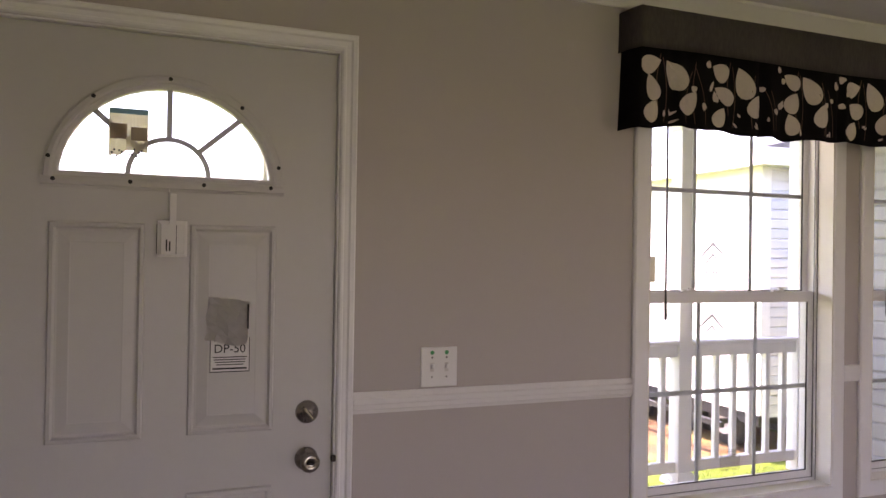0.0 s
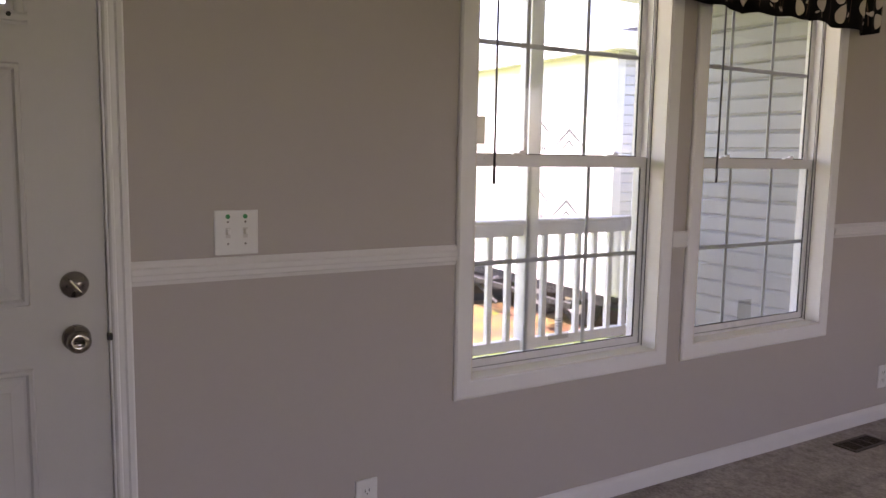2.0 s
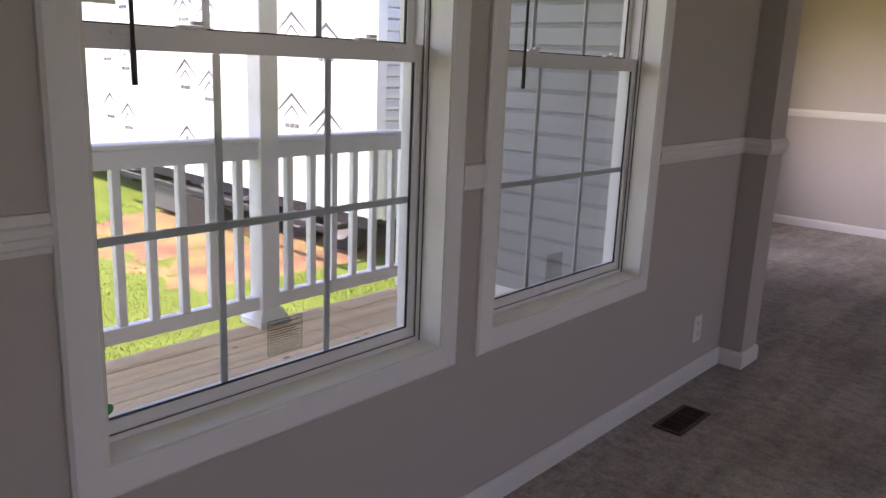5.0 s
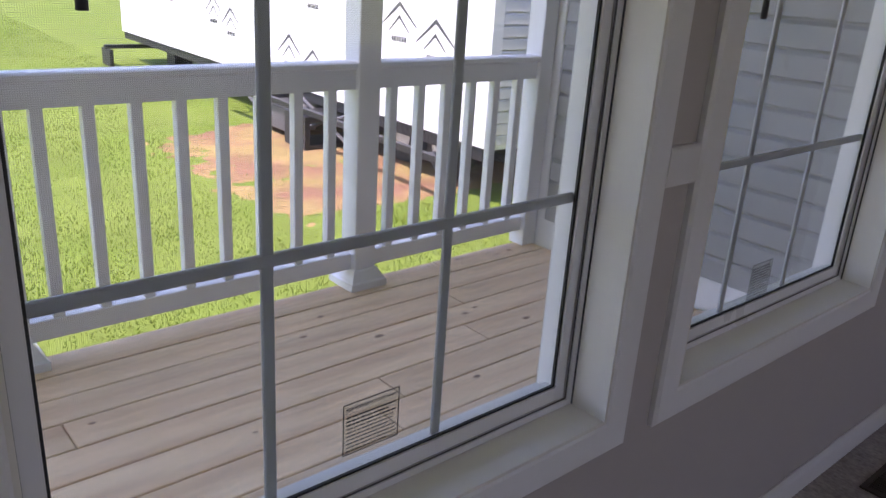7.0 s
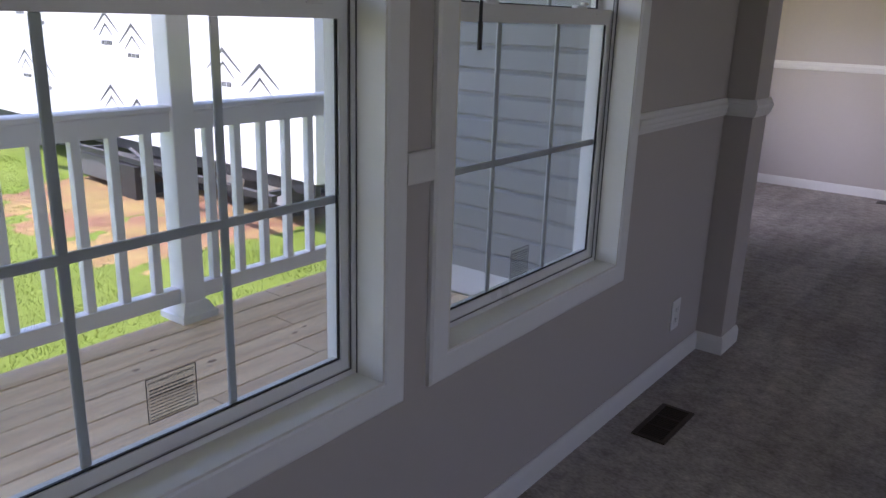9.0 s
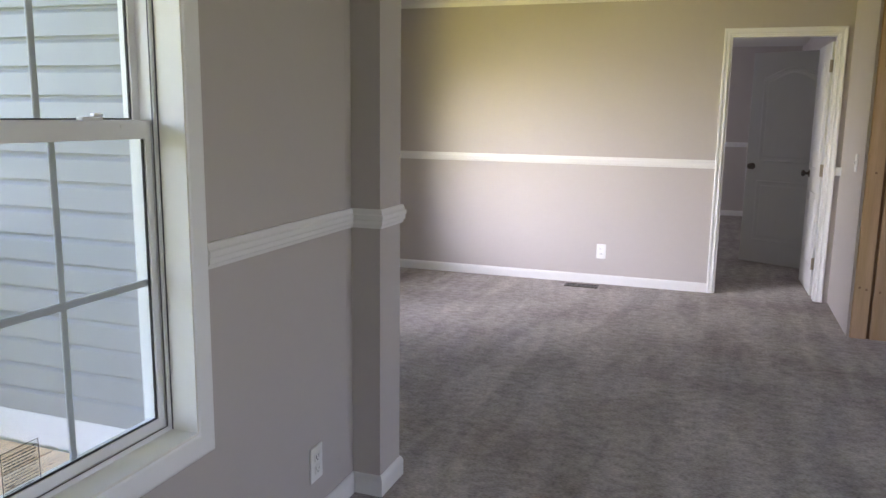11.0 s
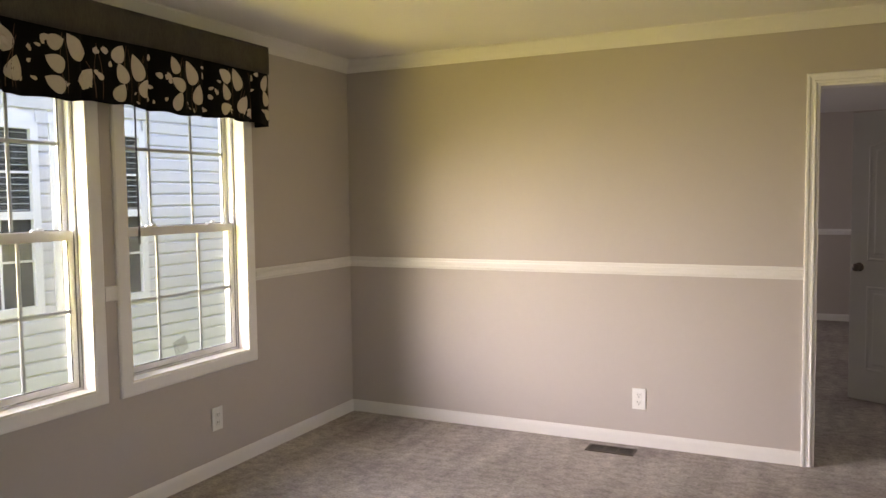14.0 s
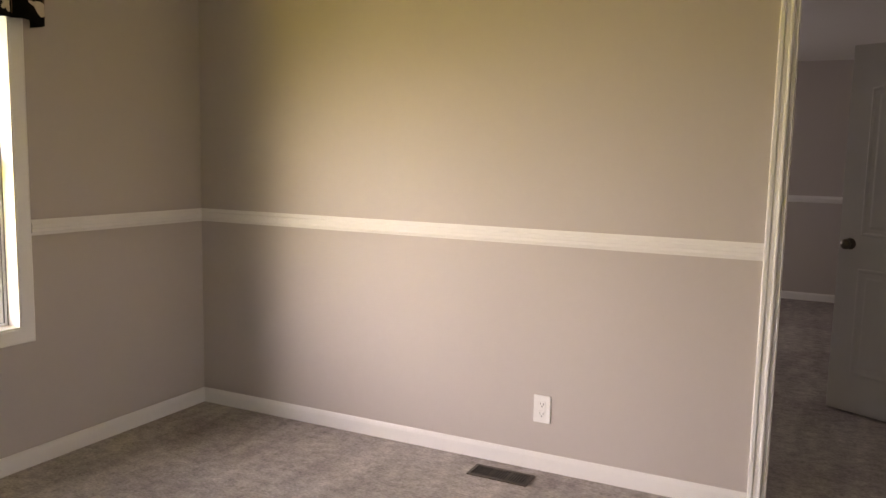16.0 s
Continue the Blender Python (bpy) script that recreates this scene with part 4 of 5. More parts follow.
moulded_door("door_2", (8.868, -1.857), 1.5, 0.66, 1.872, "white moulded two-panel door standing wide open", 1, HINGE, GREYDOOR)
moulded_door("door_3", (9.92, -2.042), 60.9, 0.755, 1.90, "white moulded two-panel door half open in the dim bedroom", 1, HINGE, GREYDOOR)


# ---- plates, outlets, vents ----
def outlet(loc, rz, label, w=0.075, h=0.118):
    """Duplex outlet; local -y looks into the room."""
    o = thing("wall_outlet", loc, label, "outlet", group="wall outlets", rz=rz)
    part("cover_plate", boxes((-w / 2, w / 2, -0.006, 0, -h / 2, h / 2), bevel=0.002), PLATE, o)
    for s in (-1, 1):
        bm = boxes((-0.016, 0.016, -0.0085, -0.0062, s * 0.0205 - 0.014, s * 0.0205 + 0.014), bevel=0.002)
        f = part("receptacle", bm, PLATE, o)
        part("slots", boxes((-0.008, -0.006, -0.0092, -0.0086, s * 0.0205 - 0.002, s * 0.0205 + 0.008), (0.006, 0.008, -0.0092, -0.0086, s * 0.0205 - 0.002, s * 0.0205 + 0.008), (-0.002, 0.002, -0.0092, -0.0086, s * 0.0205 - 0.010, s * 0.0205 - 0.006)), DARK, f)
    bm = bmesh.new()
    lathe(bm, [(0.003, 0), (0.002, 0.001)], Matrix.Translation((0, -0.0062, 0)) @ pose(0, 0, 0, 90), 8)
    part("screw", bm, PLATE, o)
    return o


outlet((4.590, -0.0005, 0.225), 0, "white duplex outlet under the windows near the carpet")
outlet((1.693, -0.0005, 0.233), 0, "white duplex outlet low on the wall beside the window")
outlet((7.444, ROOM2_Y - 0.0005, 0.280), 0, "white duplex outlet under the second-room window")
outlet((FAR_X - 0.0005, -0.306, 0.264), -90, "white duplex outlet on the end wall")
sw = thing("light_switch", (1.294, -0.0005, 1.082), "white double switch plate with green dots on the chair rail", "light switch")
part("cover_plate", boxes((-0.060, 0.060, -0.006, 0, -0.060, 0.062), bevel=0.002), PLATE, sw)
for s in (-1, 1):
    part("toggle", boxes((s * 0.024 - 0.005, s * 0.024 + 0.005, -0.017, -0.0062, -0.004, 0.012), bevel=0.002), PLATE, sw)
    part("toggle_slot", boxes((s * 0.024 - 0.0065, s * 0.024 + 0.0065, -0.0068, -0.0061, -0.014, 0.014)), PAPERGREY, sw)
    bm = bmesh.new()
    lathe(bm, [(0.0065, 0), (0.0065, 0.0007)], Matrix.Translation((s * 0.024, -0.0062, 0.045)) @ pose(0, 0, 0, 90), 16)
    part("dot_sticker", bm, GREEN, sw, "round green dot sticker")
    for z in (0.030, -0.030):
        bm = bmesh.new()
        lathe(bm, [(0.003, 0), (0.002, 0.0012)], Matrix.Translation((s * 0.024, -0.0062, z)) @ pose(0, 0, 0, 90), 8)
        part("screw", bm, NICKEL, sw)
sw2 = thing("light_switch", (8.045, RIGHT_Y + 0.0005, 1.06), "white single switch plate beside the raw wall end", "light switch", rz=180)
part("cover_plate", boxes((-0.036, 0.036, -0.006, 0, -0.057, 0.057), bevel=0.002), PLATE, sw2)
part("toggle", boxes((-0.005, 0.005, -0.017, -0.0062, -0.004, 0.012), bevel=0.002), PLATE, sw2)
bx = thing("casing_block", (FAR_X - 0.03, -1.945, 0.966), "small white plastic block on the doorway casing edge", "wall fitting")
part("housing", boxes((-0.03, 0.012, -0.031, 0.016, -0.030, 0.030), bevel=0.003), PLATE, bx)


def floor_vent(loc, rz, label):
    v = thing("floor_vent", loc, label, "floor vent", group="floor vents", rz=rz)
    part("frame", boxes((-0.130, 0.130, -0.056, -0.042, 0, 0.006), (-0.130, 0.130, 0.042, 0.056, 0, 0.006), (-0.130, -0.116, -0.042, 0.042, 0, 0.006), (0.116, 0.130, -0.042, 0.042, 0, 0.006), (-0.042, -0.034, -0.042, 0.042, 0, 0.0055), (0.034, 0.042, -0.042, 0.042, 0, 0.0055)), VENT, v)
    part("duct_opening", boxes((-0.116, 0.116, -0.042, 0.042, -0.0, 0.0012)), DARK, v)
    for k in range(3):
        for j in range(6):
            x = -0.116 + 0.078 * k + 0.008 + j * 0.0115
            part("louvre", boxes((x - 0.0015, x + 0.0015, -0.041, 0.041, 0.0014, 0.0048)), VENT, v)
    return v


floor_vent((4.165, -0.160, 0.0), 0, "dark brown steel floor vent below the windows")
floor_vent((8.583, -0.184, 0.0), 90, "dark brown steel floor vent by the end wall")

# ---- porch ----
PORCH_Y = 1.868
deck = thing("porch_deck", (0, 0, DECK_Z), "pale yellow pine porch deck with knots and butt joints", "porch deck")
rng = random.Random(5)
bw = 0.140
for k in range(15):
    y0 = 0.14 + k * (bw + 0.006)
    if y0 + bw > PORCH_Y + 0.16:
        break
    x = -1.2 - rng.uniform(0, 1.5)
    while x < 4.79:
        ln = rng.uniform(1.7, 3.1)
        xe = min(x + ln, 4.792)
        if xe > -1.2 and xe - x > 0.05:
            x0 = max(x, -1.2)
            bm = boxes((0, xe - x0 - 0.003, 0, bw, -0.03, 0), bevel=0.003)
            b = part("board", bm, DECK, deck)
            b.location = (x0, y0, rng.uniform(-0.0008, 0.0008))
            for j in range(rng.randint(1, 4)):
                if xe - x0 < 0.3:
                    continue
                r = rng.uniform(0.004, 0.012)
                cx, cy = rng.uniform(0.06, xe - x0 - 0.1), rng.uniform(0.025, bw - 0.025)
                bm = bmesh.new()
                ring = [Vector((cx + 1.7 * r * math.cos(t / 12 * 2 * math.pi) * (1 + 0.2 * math.sin(t * 3)), cy + r * math.sin(t / 12 * 2 * math.pi), 0.0006)) for t in range(12)]
                low = [Vector((p.x, p.y, -0.002)) for p in ring]
                loft(bm, [low, ring])
                part("knot", bm, KNOT, b)
        x = xe
part("joist", boxes((-1.2, 4.76, 0.14, 0.18, -0.22, -0.034), (-1.2, 4.76, 1.91, 1.95, -0.22, -0.034)), DECK, deck)
for x in (-0.9, 0.5, 1.9, 3.3, 4.6):
    part("footing_post", boxes((x - 0.05, x + 0.05, 1.81, 1.905, GROUND_Z - DECK_Z - 0.05, -0.034)), DECK, deck)

rail_thing = thing("porch_railing", (0, PORCH_Y, DECK_Z), "white vinyl porch railing with square balusters and sleeved posts", "railing")
POSTS = (1.085, 2.415, 3.745)
PZ = 2.36 - DECK_Z


def sleeve_post(x, y=0.0):
    p = part("post", boxes((x - 0.052, x + 0.052, y - 0.052, y + 0.052, 0, PZ), bevel=0.004), PVC, rail_thing)
    bm = bmesh.new()
    sq = lambda r, z: [Vector((x - r, y - r, z)), Vector((x + r, y - r, z)), Vector((x + r, y + r, z)), Vector((x - r, y + r, z))]
    loft(bm, [sq(0.088, 0.001), sq(0.088, 0.030), sq(0.080, 0.036), sq(0.066, 0.062), sq(0.060, 0.075), sq(0.0535, 0.082)])
    part("post_skirt", bm, PVC, p)
    bm = bmesh.new()
    loft(bm, [sq(0.0535, PZ - 0.10), sq(0.062, PZ - 0.09), sq(0.066, PZ - 0.06), sq(0.082, PZ - 0.035), sq(0.082, PZ - 0.002)])
    part("post_capital", bm, PVC, p)


for x in POSTS:
    sleeve_post(x)
part("post", boxes((4.706, 4.794, -0.05, 0.05, 0, PZ), bevel=0.004), PVC, rail_thing)
spans = [(POSTS[0] + 0.0525, POSTS[1] - 0.0525), (POSTS[1] + 0.0525, POSTS[2] - 0.0525), (POSTS[2] + 0.0525, 4.7055)]
TOP0, TOP1, BOT0, BOT1 = 0.825, 0.930, 0.078, 0.147
for a, b in spans:
    bm = bmesh.new()
    profile = [(-0.030, TOP0), (0.030, TOP0), (0.030, TOP1 - 0.030), (0.046, TOP1 - 0.022), (0.046, TOP1 - 0.006), (0.036, TOP1), (-0.036, TOP1), (-0.046, TOP1 - 0.006), (-0.046, TOP1 - 0.022), (-0.030, TOP1 - 0.030)]
    loft(bm, [[Vector((x, y, z)) for y, z in profile] for x in (a, b)])
    part("top_rail", bm, PVC, rail_thing)
    part("bottom_rail", boxes((a, b, -0.026, 0.026, BOT0, BOT1), bevel=0.003), PVC, rail_thing)
    c0, c1 = a - 0.0525, b + 0.0525
    n = round((c1 - c0) / 0.146) - 1
    for k in range(n):
        x = c0 + (c1 - c0) * (k + 1) / (n + 1)
        part("baluster", boxes((x - 0.019, x + 0.019, -0.019, 0.019, BOT1 - 0.002, TOP0 + 0.002), bevel=0.003), PVC, rail_thing)

roof = thing("porch_roof", (0, 0, 2.36), "white porch beam and panelled soffit", "porch roof", kind="structure")
part("beam", boxes((-1.4, 4.80, PORCH_Y - 0.06, PORCH_Y + 0.06, 0.0, 0.20)), PVC, roof)
part("soffit", boxes((-1.4, 4.80, 0.135, PORCH_Y + 0.10, 0.205, 0.23)), VINYL, roof)
part("fascia", boxes((-1.4, 8.9, PORCH_Y + 0.10, PORCH_Y + 0.12, 0.13, 0.30)), VINYL, roof)
part("soffit", boxes((4.82, 8.9, 1.70, PORCH_Y + 0.10, 0.205, 0.23)), VINYL, roof)
house_roof = tagged(part("house_roof", boxes((-2.6, 14.2, -5.0, PORCH_Y + 0.14, 2.665, 2.72)), ROOF), "grey shingled roof over the house", "roof", kind="structure")

# sided end wall of the porch, course by course
COURSE = 0.106


def lap_course(bm, u0, u1, z, h=COURSE, proud=1.0):
    """One vinyl course on a wall along local x, looking to -y: a slanted face with a butt edge below."""
    prof = [(0.0, 0.010), (-0.006, 0.010), (-0.022, -0.004), (-0.026, 0.0), (-0.025, 0.006), (-0.019, h * 0.74), (-0.013, h * 0.80), (-0.004, h * 0.87), (-0.002, h), (0.0, h)]
    loft(bm, [[Vector((u, y * proud, z + q)) for y, q in prof] for u in (u0, u1)])


wing = thing("wall_wing", (4.818, 0.13, 0), "pale grey lap siding on the porch end wall", "sided wall", kind="structure", rz=-90)
# local x runs to -y in the world after the turn, so the wall spans local x from -1.87 to 0
part("sheathing", boxes((-1.72, 0.0, 0.0, 0.002, GROUND_Z, 2.60), (-1.72, -1.502, 0.002, 0.07, GROUND_Z, 2.60)), WRAP, wing)
nc = int((2.565 - (DECK_Z + 0.14)) / COURSE)
course_mesh = None
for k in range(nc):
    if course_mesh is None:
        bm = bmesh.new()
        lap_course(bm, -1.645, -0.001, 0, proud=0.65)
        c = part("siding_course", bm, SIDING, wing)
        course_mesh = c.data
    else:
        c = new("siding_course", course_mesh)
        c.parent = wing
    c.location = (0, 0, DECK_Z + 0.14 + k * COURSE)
part("base_band", boxes((-1.72, -0.001, -0.018, 0, DECK_Z + 0.002, DECK_Z + 0.138), bevel=0.002), PVC, wing, "white base trim board")
part("corner_post", boxes((-1.725, -1.645, -0.020, 0.072, DECK_Z + 0.139, 2.56), bevel=0.003), PVC, wing, "white corner trim post")

# ---- ground ----
bm = bmesh.new()
gx = [-60, -20, -8] + [-6 + k * 0.6 for k in range(46)] + [30, 60, 200]
gy = [-60, -12, -1] + [0.5 + k * 0.6 for k in range(46)] + [40, 90, 300]
rows = [[Vector((x, y, GROUND_Z + 0.03 * noise.noise((x * 0.5, y * 0.5, 0)) + 0.010 * noise.noise((x * 2, y * 2, 3)))) for x in gx] for y in gy]
loft(bm, rows, closed=False)
structure("ground", bm, GRASS, "mown green lawn running out to the distance", "lawn")


def ground_h(x, y):
    return GROUND_Z + 0.03 * noise.noise((x * 0.5, y * 0.5, 0)) + 0.010 * noise.noise((x * 2, y * 2, 3))


# bare clay along the neighbouring chassis, with a ragged outline
def clay_inside(x, y):
    """Positive where the soil is bare."""
    edge = 5.15 + 0.05 * (y - 4) + 0.55 * noise.noise((x * 0.9, y * 0.9, 7)) + 0.25 * noise.noise((x * 3, y * 3, 2)) + 0.30 * noise.noise((x * 7, y * 7, 3))
    far_end = 8.2 + 0.8 * noise.noise((x, y, 9))
    return min(x - edge, far_end - y + 0.4 * (x - 5.5), y - 4.5 + 0.7 * noise.noise((x * 1.2, y, 5)))


bm = bmesh.new()
step = 0.06
cache = {}
for i in range(int(3.6 / step)):
    for j in range(int(8.0 / step)):
        x, y = 4.6 + i * step, 3.4 + j * step
        if clay_inside(x + step / 2, y + step / 2) > 0:
            q = []
            for a, b in ((x, y), (x + step, y), (x + step, y + step), (x, y + step)):
                key = (round(a, 3), round(b, 3))
                if key not in cache:
                    cache[key] = bm.verts.new((a + 0.03 * noise.noise((a * 9, b * 9, 1)), b + 0.03 * noise.noise((a * 9, b * 9, 4)), ground_h(a, b) - 0.006 + 0.05 * max(0.0, min(clay_inside(a, b), 0.3)) + 0.012 * noise.noise((a * 6, b * 6, 8))))
                q.append(cache[key])
            bm.faces.new(q)
structure("bare_soil", bm, CLAY, "reddish bare clay patch beside the trailer frame", "soil")

rs = np.random.RandomState(11)
verts, faces = [], []
count = 0
while count < 230000:
    y = 2.1 + rs.uniform(0, 1) ** 2.2 * 34
    x = rs.uniform(-2.5 - 0.3 * (y - 2.1), 9.5)
    bare = clay_inside(x, y)
    if bare > -0.03 and rs.rand() > 0.08 + 0.75 * math.exp(-5.0 * max(bare, 0.0)) * (0.5 + noise.noise((x * 4, y * 4, 12))):
        continue
    if x > 6.4 + 0.05 * (y - 4.2) and y > 4.2:
        continue
    h = rs.uniform(0.012, 0.038) * (1 + 0.5 * noise.noise((x * 1.1, y * 1.1, 6)))
    w = rs.uniform(0.0025, 0.005) * (1 + 0.08 * y)
    t = rs.uniform(0, math.pi)
    lx, ly = rs.uniform(-0.016, 0.016, 2)
    z = ground_h(x, y) - 0.004
    i = len(verts)
    verts += [(x - w * math.cos(t), y - w * math.sin(t), z), (x + w * math.cos(t), y + w * math.sin(t), z), (x + lx, y + ly, z + h)]
    faces.append((i, i + 1, i + 2))
    count += 1
me = bpy.data.meshes.new("grass")
me.from_pydata(verts, [], faces)
me.materials.append(BLADE)
tagged(new("grass", me), "short green grass blades with yellow tips", "grass", kind="stuff")

# ---- neighbouring house on its trailer frame ----
NX, NY, NZ = 6.74, 4.24, -0.25
nb = thing("neighbour_house", (NX, NY, GROUND_Z), "half-finished house with blue-grey siding and white house wrap", "house", rz=-2.9)
Z0, ZT = NZ - GROUND_Z, 2.45 - GROUND_Z
NWIN = [(0.87, 1.64, 0.61 - GROUND_Z, 1.94 - GROUND_Z), (1.86, 2.63, 0.61 - GROUND_Z, 1.94 - GROUND_Z), (3.68, 4.14, 1.93 - GROUND_Z, 2.06 - GROUND_Z)]
part("wall", boxes((0.0, 8.5, 0.012, 10.6, Z0, ZT)), WRAP, nb, "white house wrap sheathing")
# siding on the face that looks at our windows; courses stop at the window trims
cuts = sorted(NWIN)
k = 0
while Z0 + 0.02 + k * COURSE + COURSE < ZT:
    z = Z0 + 0.02 + k * COURSE
    at = 0.11
    for a, b, c, d in cuts:
        if z + COURSE > c - 0.06 and z < d + 0.06:
            bm = bmesh.new()
            lap_course(bm, at, a - 0.06, z, proud=0.6)
            part("siding_course", bm, SIDING_B, nb)
            at = b + 0.06
    bm = bmesh.new()
    lap_course(bm, at, 8.5, z, proud=0.6)
    part("siding_course", bm, SIDING_B, nb)
    k += 1
part("corner_post", boxes((-0.012, 0.11, -0.014, 0.012, Z0, ZT), bevel=0.003), PVC, nb, "white corner trim")
part("starter_strip", boxes((0.11, 8.5, -0.010, 0.010, Z0 - 0.02, Z0 + 0.018)), PVC, nb)
for a, b, c, d in NWIN:
    w = part("window", boxes((a - 0.06, a, -0.03, 0.011, c - 0.06, d + 0.06), (b, b + 0.06, -0.03, 0.011, c - 0.06, d + 0.06), (a, b, -0.0295, 0.011, c - 0.06, c), (a, b, -0.0295, 0.011, d, d + 0.06)), PVC, nb, "white trimmed window with grid and blinds")
    # Flat sheet behind the pane; the unlit room's shade is its colour.
    part("dark_room", boxes((a, b, 0.0115, 0.0118, c, d)), DIM_BACKING, w)
    small = d - c < 0.5
    pane = part("pane", boxes((a, b, -0.006, -0.003, c, d)), GLASS, w)
    pane.visible_shadow = False
    if small:
        continue
    mid = (c + d) / 2 + 0.02
    part("meeting_rail", boxes((a, b, -0.022, -0.007, mid - 0.03, mid + 0.03)), PVC, w)
    for f in (1 / 3, 2 / 3) if b - a > 0.7 else (0.5,):
        x = a + (b - a) * f
        part("muntin", boxes((x - 0.009, x + 0.009, -0.012, -0.0065, c, d)), PVC, w)
    for z in ((c + mid) / 2, (mid + d) / 2):
        part("muntin", boxes((a, b, -0.0118, -0.0066, z - 0.009, z + 0.009)), PVC, w)
    z = mid + 0.04
    while z < d - 0.01:
        bm = bmesh.new()
        loft(bm, [[Vector((x, y, z + q)) for y, q in ((0.000, 0.0), (0.010, 0.004), (0.0105, 0.002), (0.0005, -0.002))] for x in (a + 0.01, b - 0.01)])
        part("blind_slat", bm, BLIND, w)
        z += 0.048
# eaves and roof
part("eave", boxes((-0.25, 8.7, -0.28, 10.8, ZT + 0.001, ZT + 0.03)), PVC, nb, "white soffit")
part("fascia", boxes((-0.25, 8.7, -0.30, -0.281, ZT - 0.02, ZT + 0.16), (-0.27, -0.2505, -0.30, 10.8, ZT - 0.02, ZT + 0.16)), PVC, nb)
bm = bmesh.new()
loft(bm, [[Vector((-0.25, y, ZT + 0.162)), Vector((8.7, y, ZT + 0.162)), Vector((4.2, y, ZT + 1.1))] for y in (-0.28, 10.8)])
part("roof", bm, ROOF, nb)
# printed marks on the wrap: double chevrons with a bar of lettering under each


def stroke(bm, p, q, w):
    """A flat slanting bar on the wrapped face: p and q are (y, z), w its height."""
    x = -0.004
    loft(bm, [[Vector((x, p[0], p[1])), Vector((x, q[0], q[1])), Vector((x, q[0], q[1] + w)), Vector((x, p[0], p[1] + w * 0.3))], [Vector((x + 0.003, p[0], p[1])), Vector((x + 0.003, q[0], q[1])), Vector((x + 0.003, q[0], q[1] + w)), Vector((x + 0.003, p[0], p[1] + w * 0.3))]])


mark_mesh = None
for start, foot in ((0.80, 1.30), (1.40, 0.58)):  # two interleaved slanting rows of prints
    for i in range(-1, 5):
        for j in range(-2, 4):
            y, z = start + 2.35 * i, foot + 0.30 * i + 0.84 * j
            if not (0.4 < y < 10.2 and Z0 + 0.1 < z < ZT - 0.35):
                continue
            if mark_mesh is None:
                bm = bmesh.new()
                for z_foot, z_top, s, w in ((0.0, 0.135, 0.60, 0.034), (0.060, 0.255, 1.0, 0.046)):
                    stroke(bm, (-0.30 * s, z_foot), (0.0, z_top), w)
                    stroke(bm, (0.30 * s, z_foot), (0.0, z_top), w)
                for kk in range(6):
                    a = -0.13 + kk * 0.045
                    box(bm, -0.004, -0.001, a, a + (0.028 if kk % 2 else 0.034), -0.085, -0.035)
                c = part("printed_mark", bm, INK, nb, "grey double chevron print")
                mark_mesh = c.data
            else:
                c = new("printed_mark", mark_mesh)
                c.parent = nb
            c.location = (0, y, z)
# trailer frame under the house
ch = thing("trailer_chassis", (NX, NY, GROUND_Z), "black steel trailer frame under the wrapped house", "trailer frame", rz=-2.9)


def i_beam(bm, x, y0, y1, z0, z1):
    for q in ((x - 0.05, x + 0.05, z0, z0 + 0.012), (x - 0.05, x + 0.05, z1 - 0.012, z1)):
        box(bm, q[0], q[1], y0, y1, q[2], q[3])
    box(bm, x - 0.005, x + 0.005, y0, y1, z0 + 0.012, z1 - 0.012)


for x in (0.75, 3.0, 5.4):
    bm = bmesh.new()
    i_beam(bm, x, 0.25, 10.4, 0.24, Z0 - 0.08)
    part("main_beam", bm, BLACKSTEEL, ch)
for j in range(7):
    y = 0.5 + j * 1.45
    bm = bmesh.new()
    loft(bm, [[Vector((0.06, y + e, Z0 - 0.005)), Vector((0.75, y + e, Z0 - 0.005)), Vector((0.75, y + e, Z0 - 0.24)), Vector((0.06, y + e, Z0 - 0.08))] for e in (-0.03, 0.03)])
    part("outrigger", bm, BLACKSTEEL, ch)
part("side_rail", boxes((0.03, 0.09, 0.05, 10.55, Z0 - 0.13, Z0 - 0.003)), BLACKSTEEL, ch)
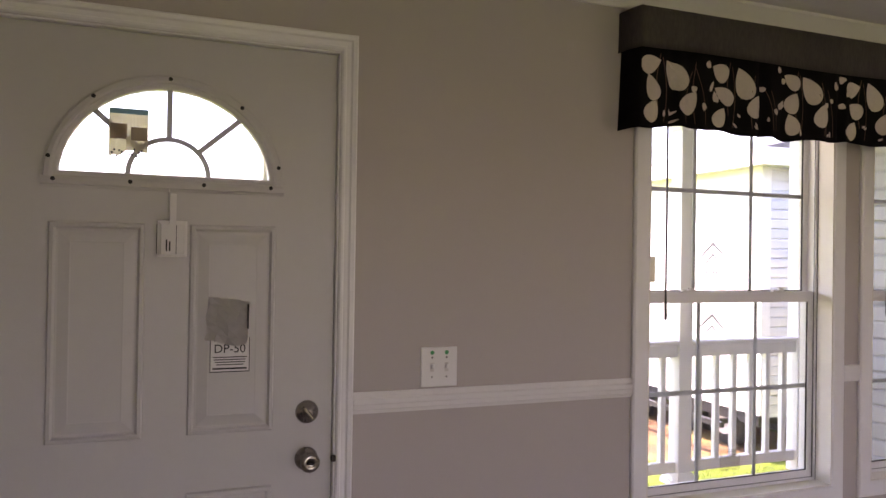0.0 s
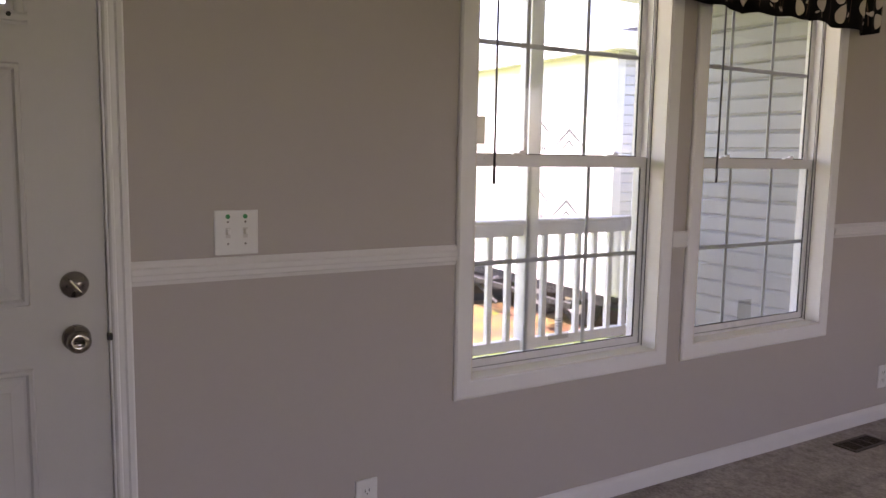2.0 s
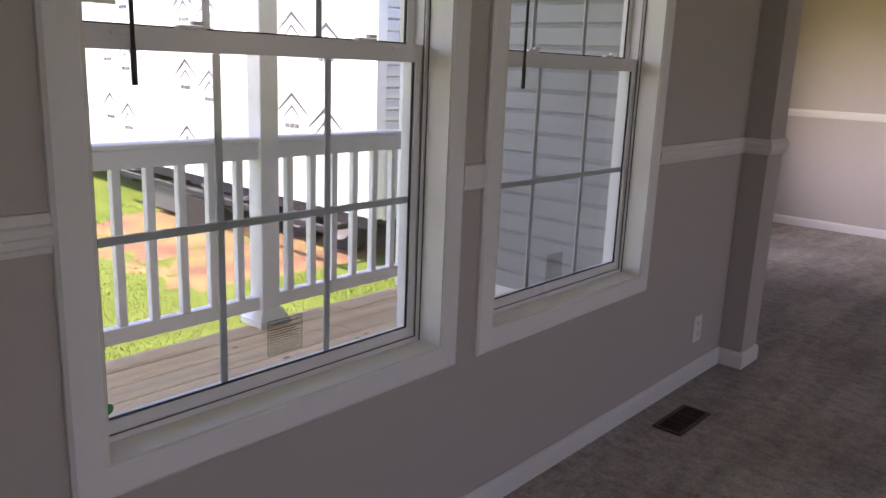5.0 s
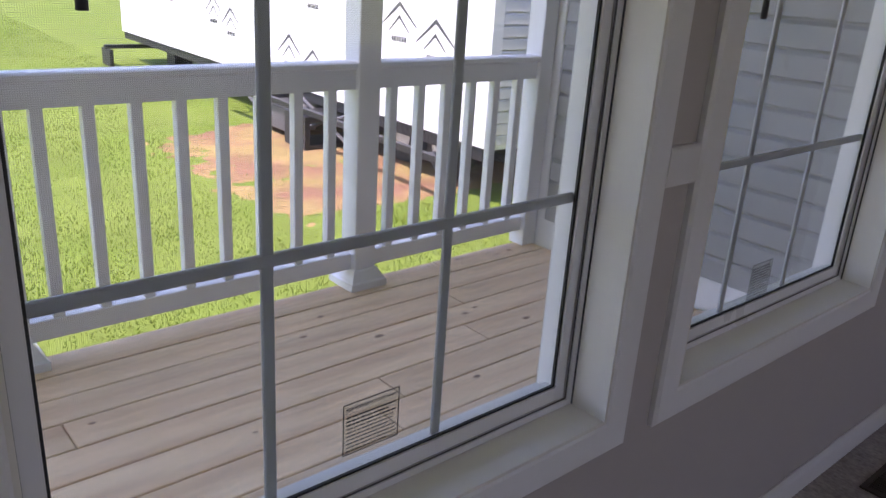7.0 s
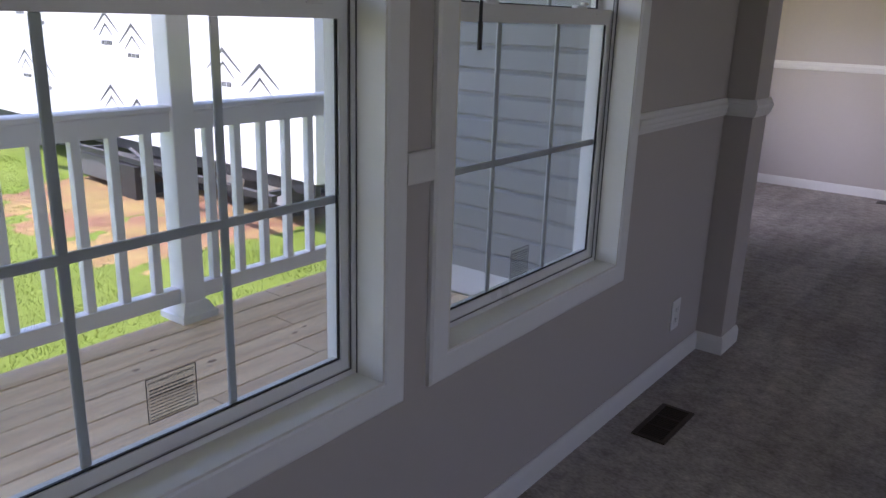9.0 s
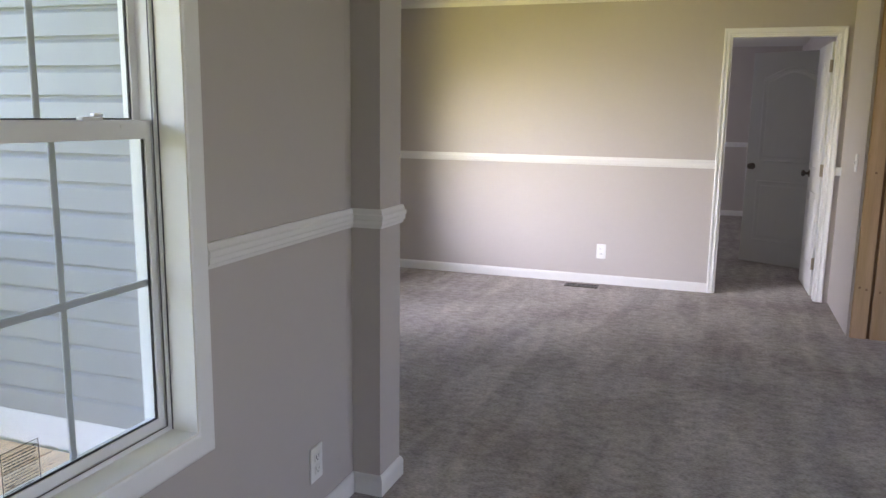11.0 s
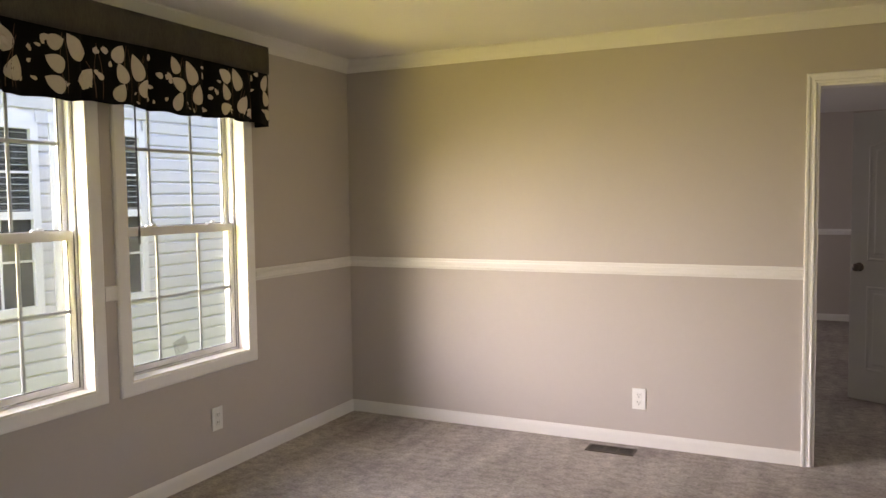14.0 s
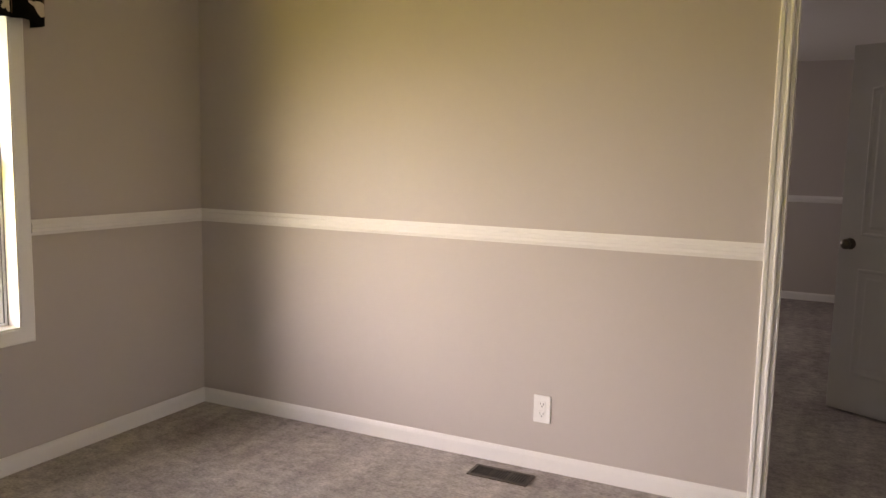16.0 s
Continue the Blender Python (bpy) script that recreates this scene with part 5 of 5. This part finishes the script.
for j, y in enumerate((1.6, 4.3, 7.0, 9.7)):
    part("pier_block", boxes((0.58, 0.92, y - 0.2, y + 0.2, -0.06, 0.24), bevel=0.01), BLACKSTEEL, ch)
part("step_frame", boxes((-0.42, 0.42, 2.55, 3.05, 0.02, 0.07), (-0.42, -0.36, 2.55, 3.05, 0.07, 0.34), (0.36, 0.42, 2.55, 3.05, 0.07, 0.34), (-0.42, 0.42, 2.55, 3.05, 0.34, 0.39)), BLACKSTEEL, ch, "black steel axle cradle")
part("cross_bar", boxes((-0.52, 0.5, 9.9, 9.98, 0.30, 0.37), (-0.50, -0.44, 9.7, 10.2, 0.0, 0.30)), BLACKSTEEL, ch)
for y in (0.95, 1.75):
    bm = bmesh.new()
    lathe(bm, [(0.12, 0.0), (0.30, 0.01), (0.335, 0.05), (0.335, 0.15), (0.30, 0.19), (0.12, 0.20)], Matrix.Translation((0.30, y, 0.335)) @ pose(0, 0, 0, 0, 90, 0), 28)
    wh = part("wheel", bm, RUBBER, ch, "black trailer tyre", smooth=True)
    bm = bmesh.new()
    lathe(bm, [(0.10, 0.0), (0.20, 0.004), (0.195, 0.02), (0.06, 0.03)], Matrix.Translation((0.292, y, 0.335)) @ pose(0, 0, 0, 0, 90, 0), 24)
    part("rim", bm, PVC, wh, "white steel rim")
bm = bmesh.new()
for y0, z0, y1, z1 in ((2.2, 0.10, 3.3, 0.46), (3.3, 0.10, 2.2, 0.46), (4.4, 0.08, 5.4, 0.44)):
    p, q = Vector((-0.05, y0, z0)), Vector((-0.05, y1, z1))
    rod(bm, p, q, 0.022, 6)
part("diagonal_brace", bm, STEELGREY, ch, "grey angle-iron brace")
part("tool_box", boxes((-0.30, 0.10, 3.25, 4.15, 0.08, 0.36), bevel=0.01), STEELGREY, ch, "grey steel box on the frame")
part("tow_rail", boxes((-0.36, -0.30, 0.2, 5.2, 0.40, 0.46)), BLACKSTEEL, ch)
for y in (0.4, 2.1, 3.8, 5.0):
    part("tow_bracket", boxes((-0.30, 0.06, y - 0.03, y + 0.03, 0.40, 0.455)), BLACKSTEEL, ch)
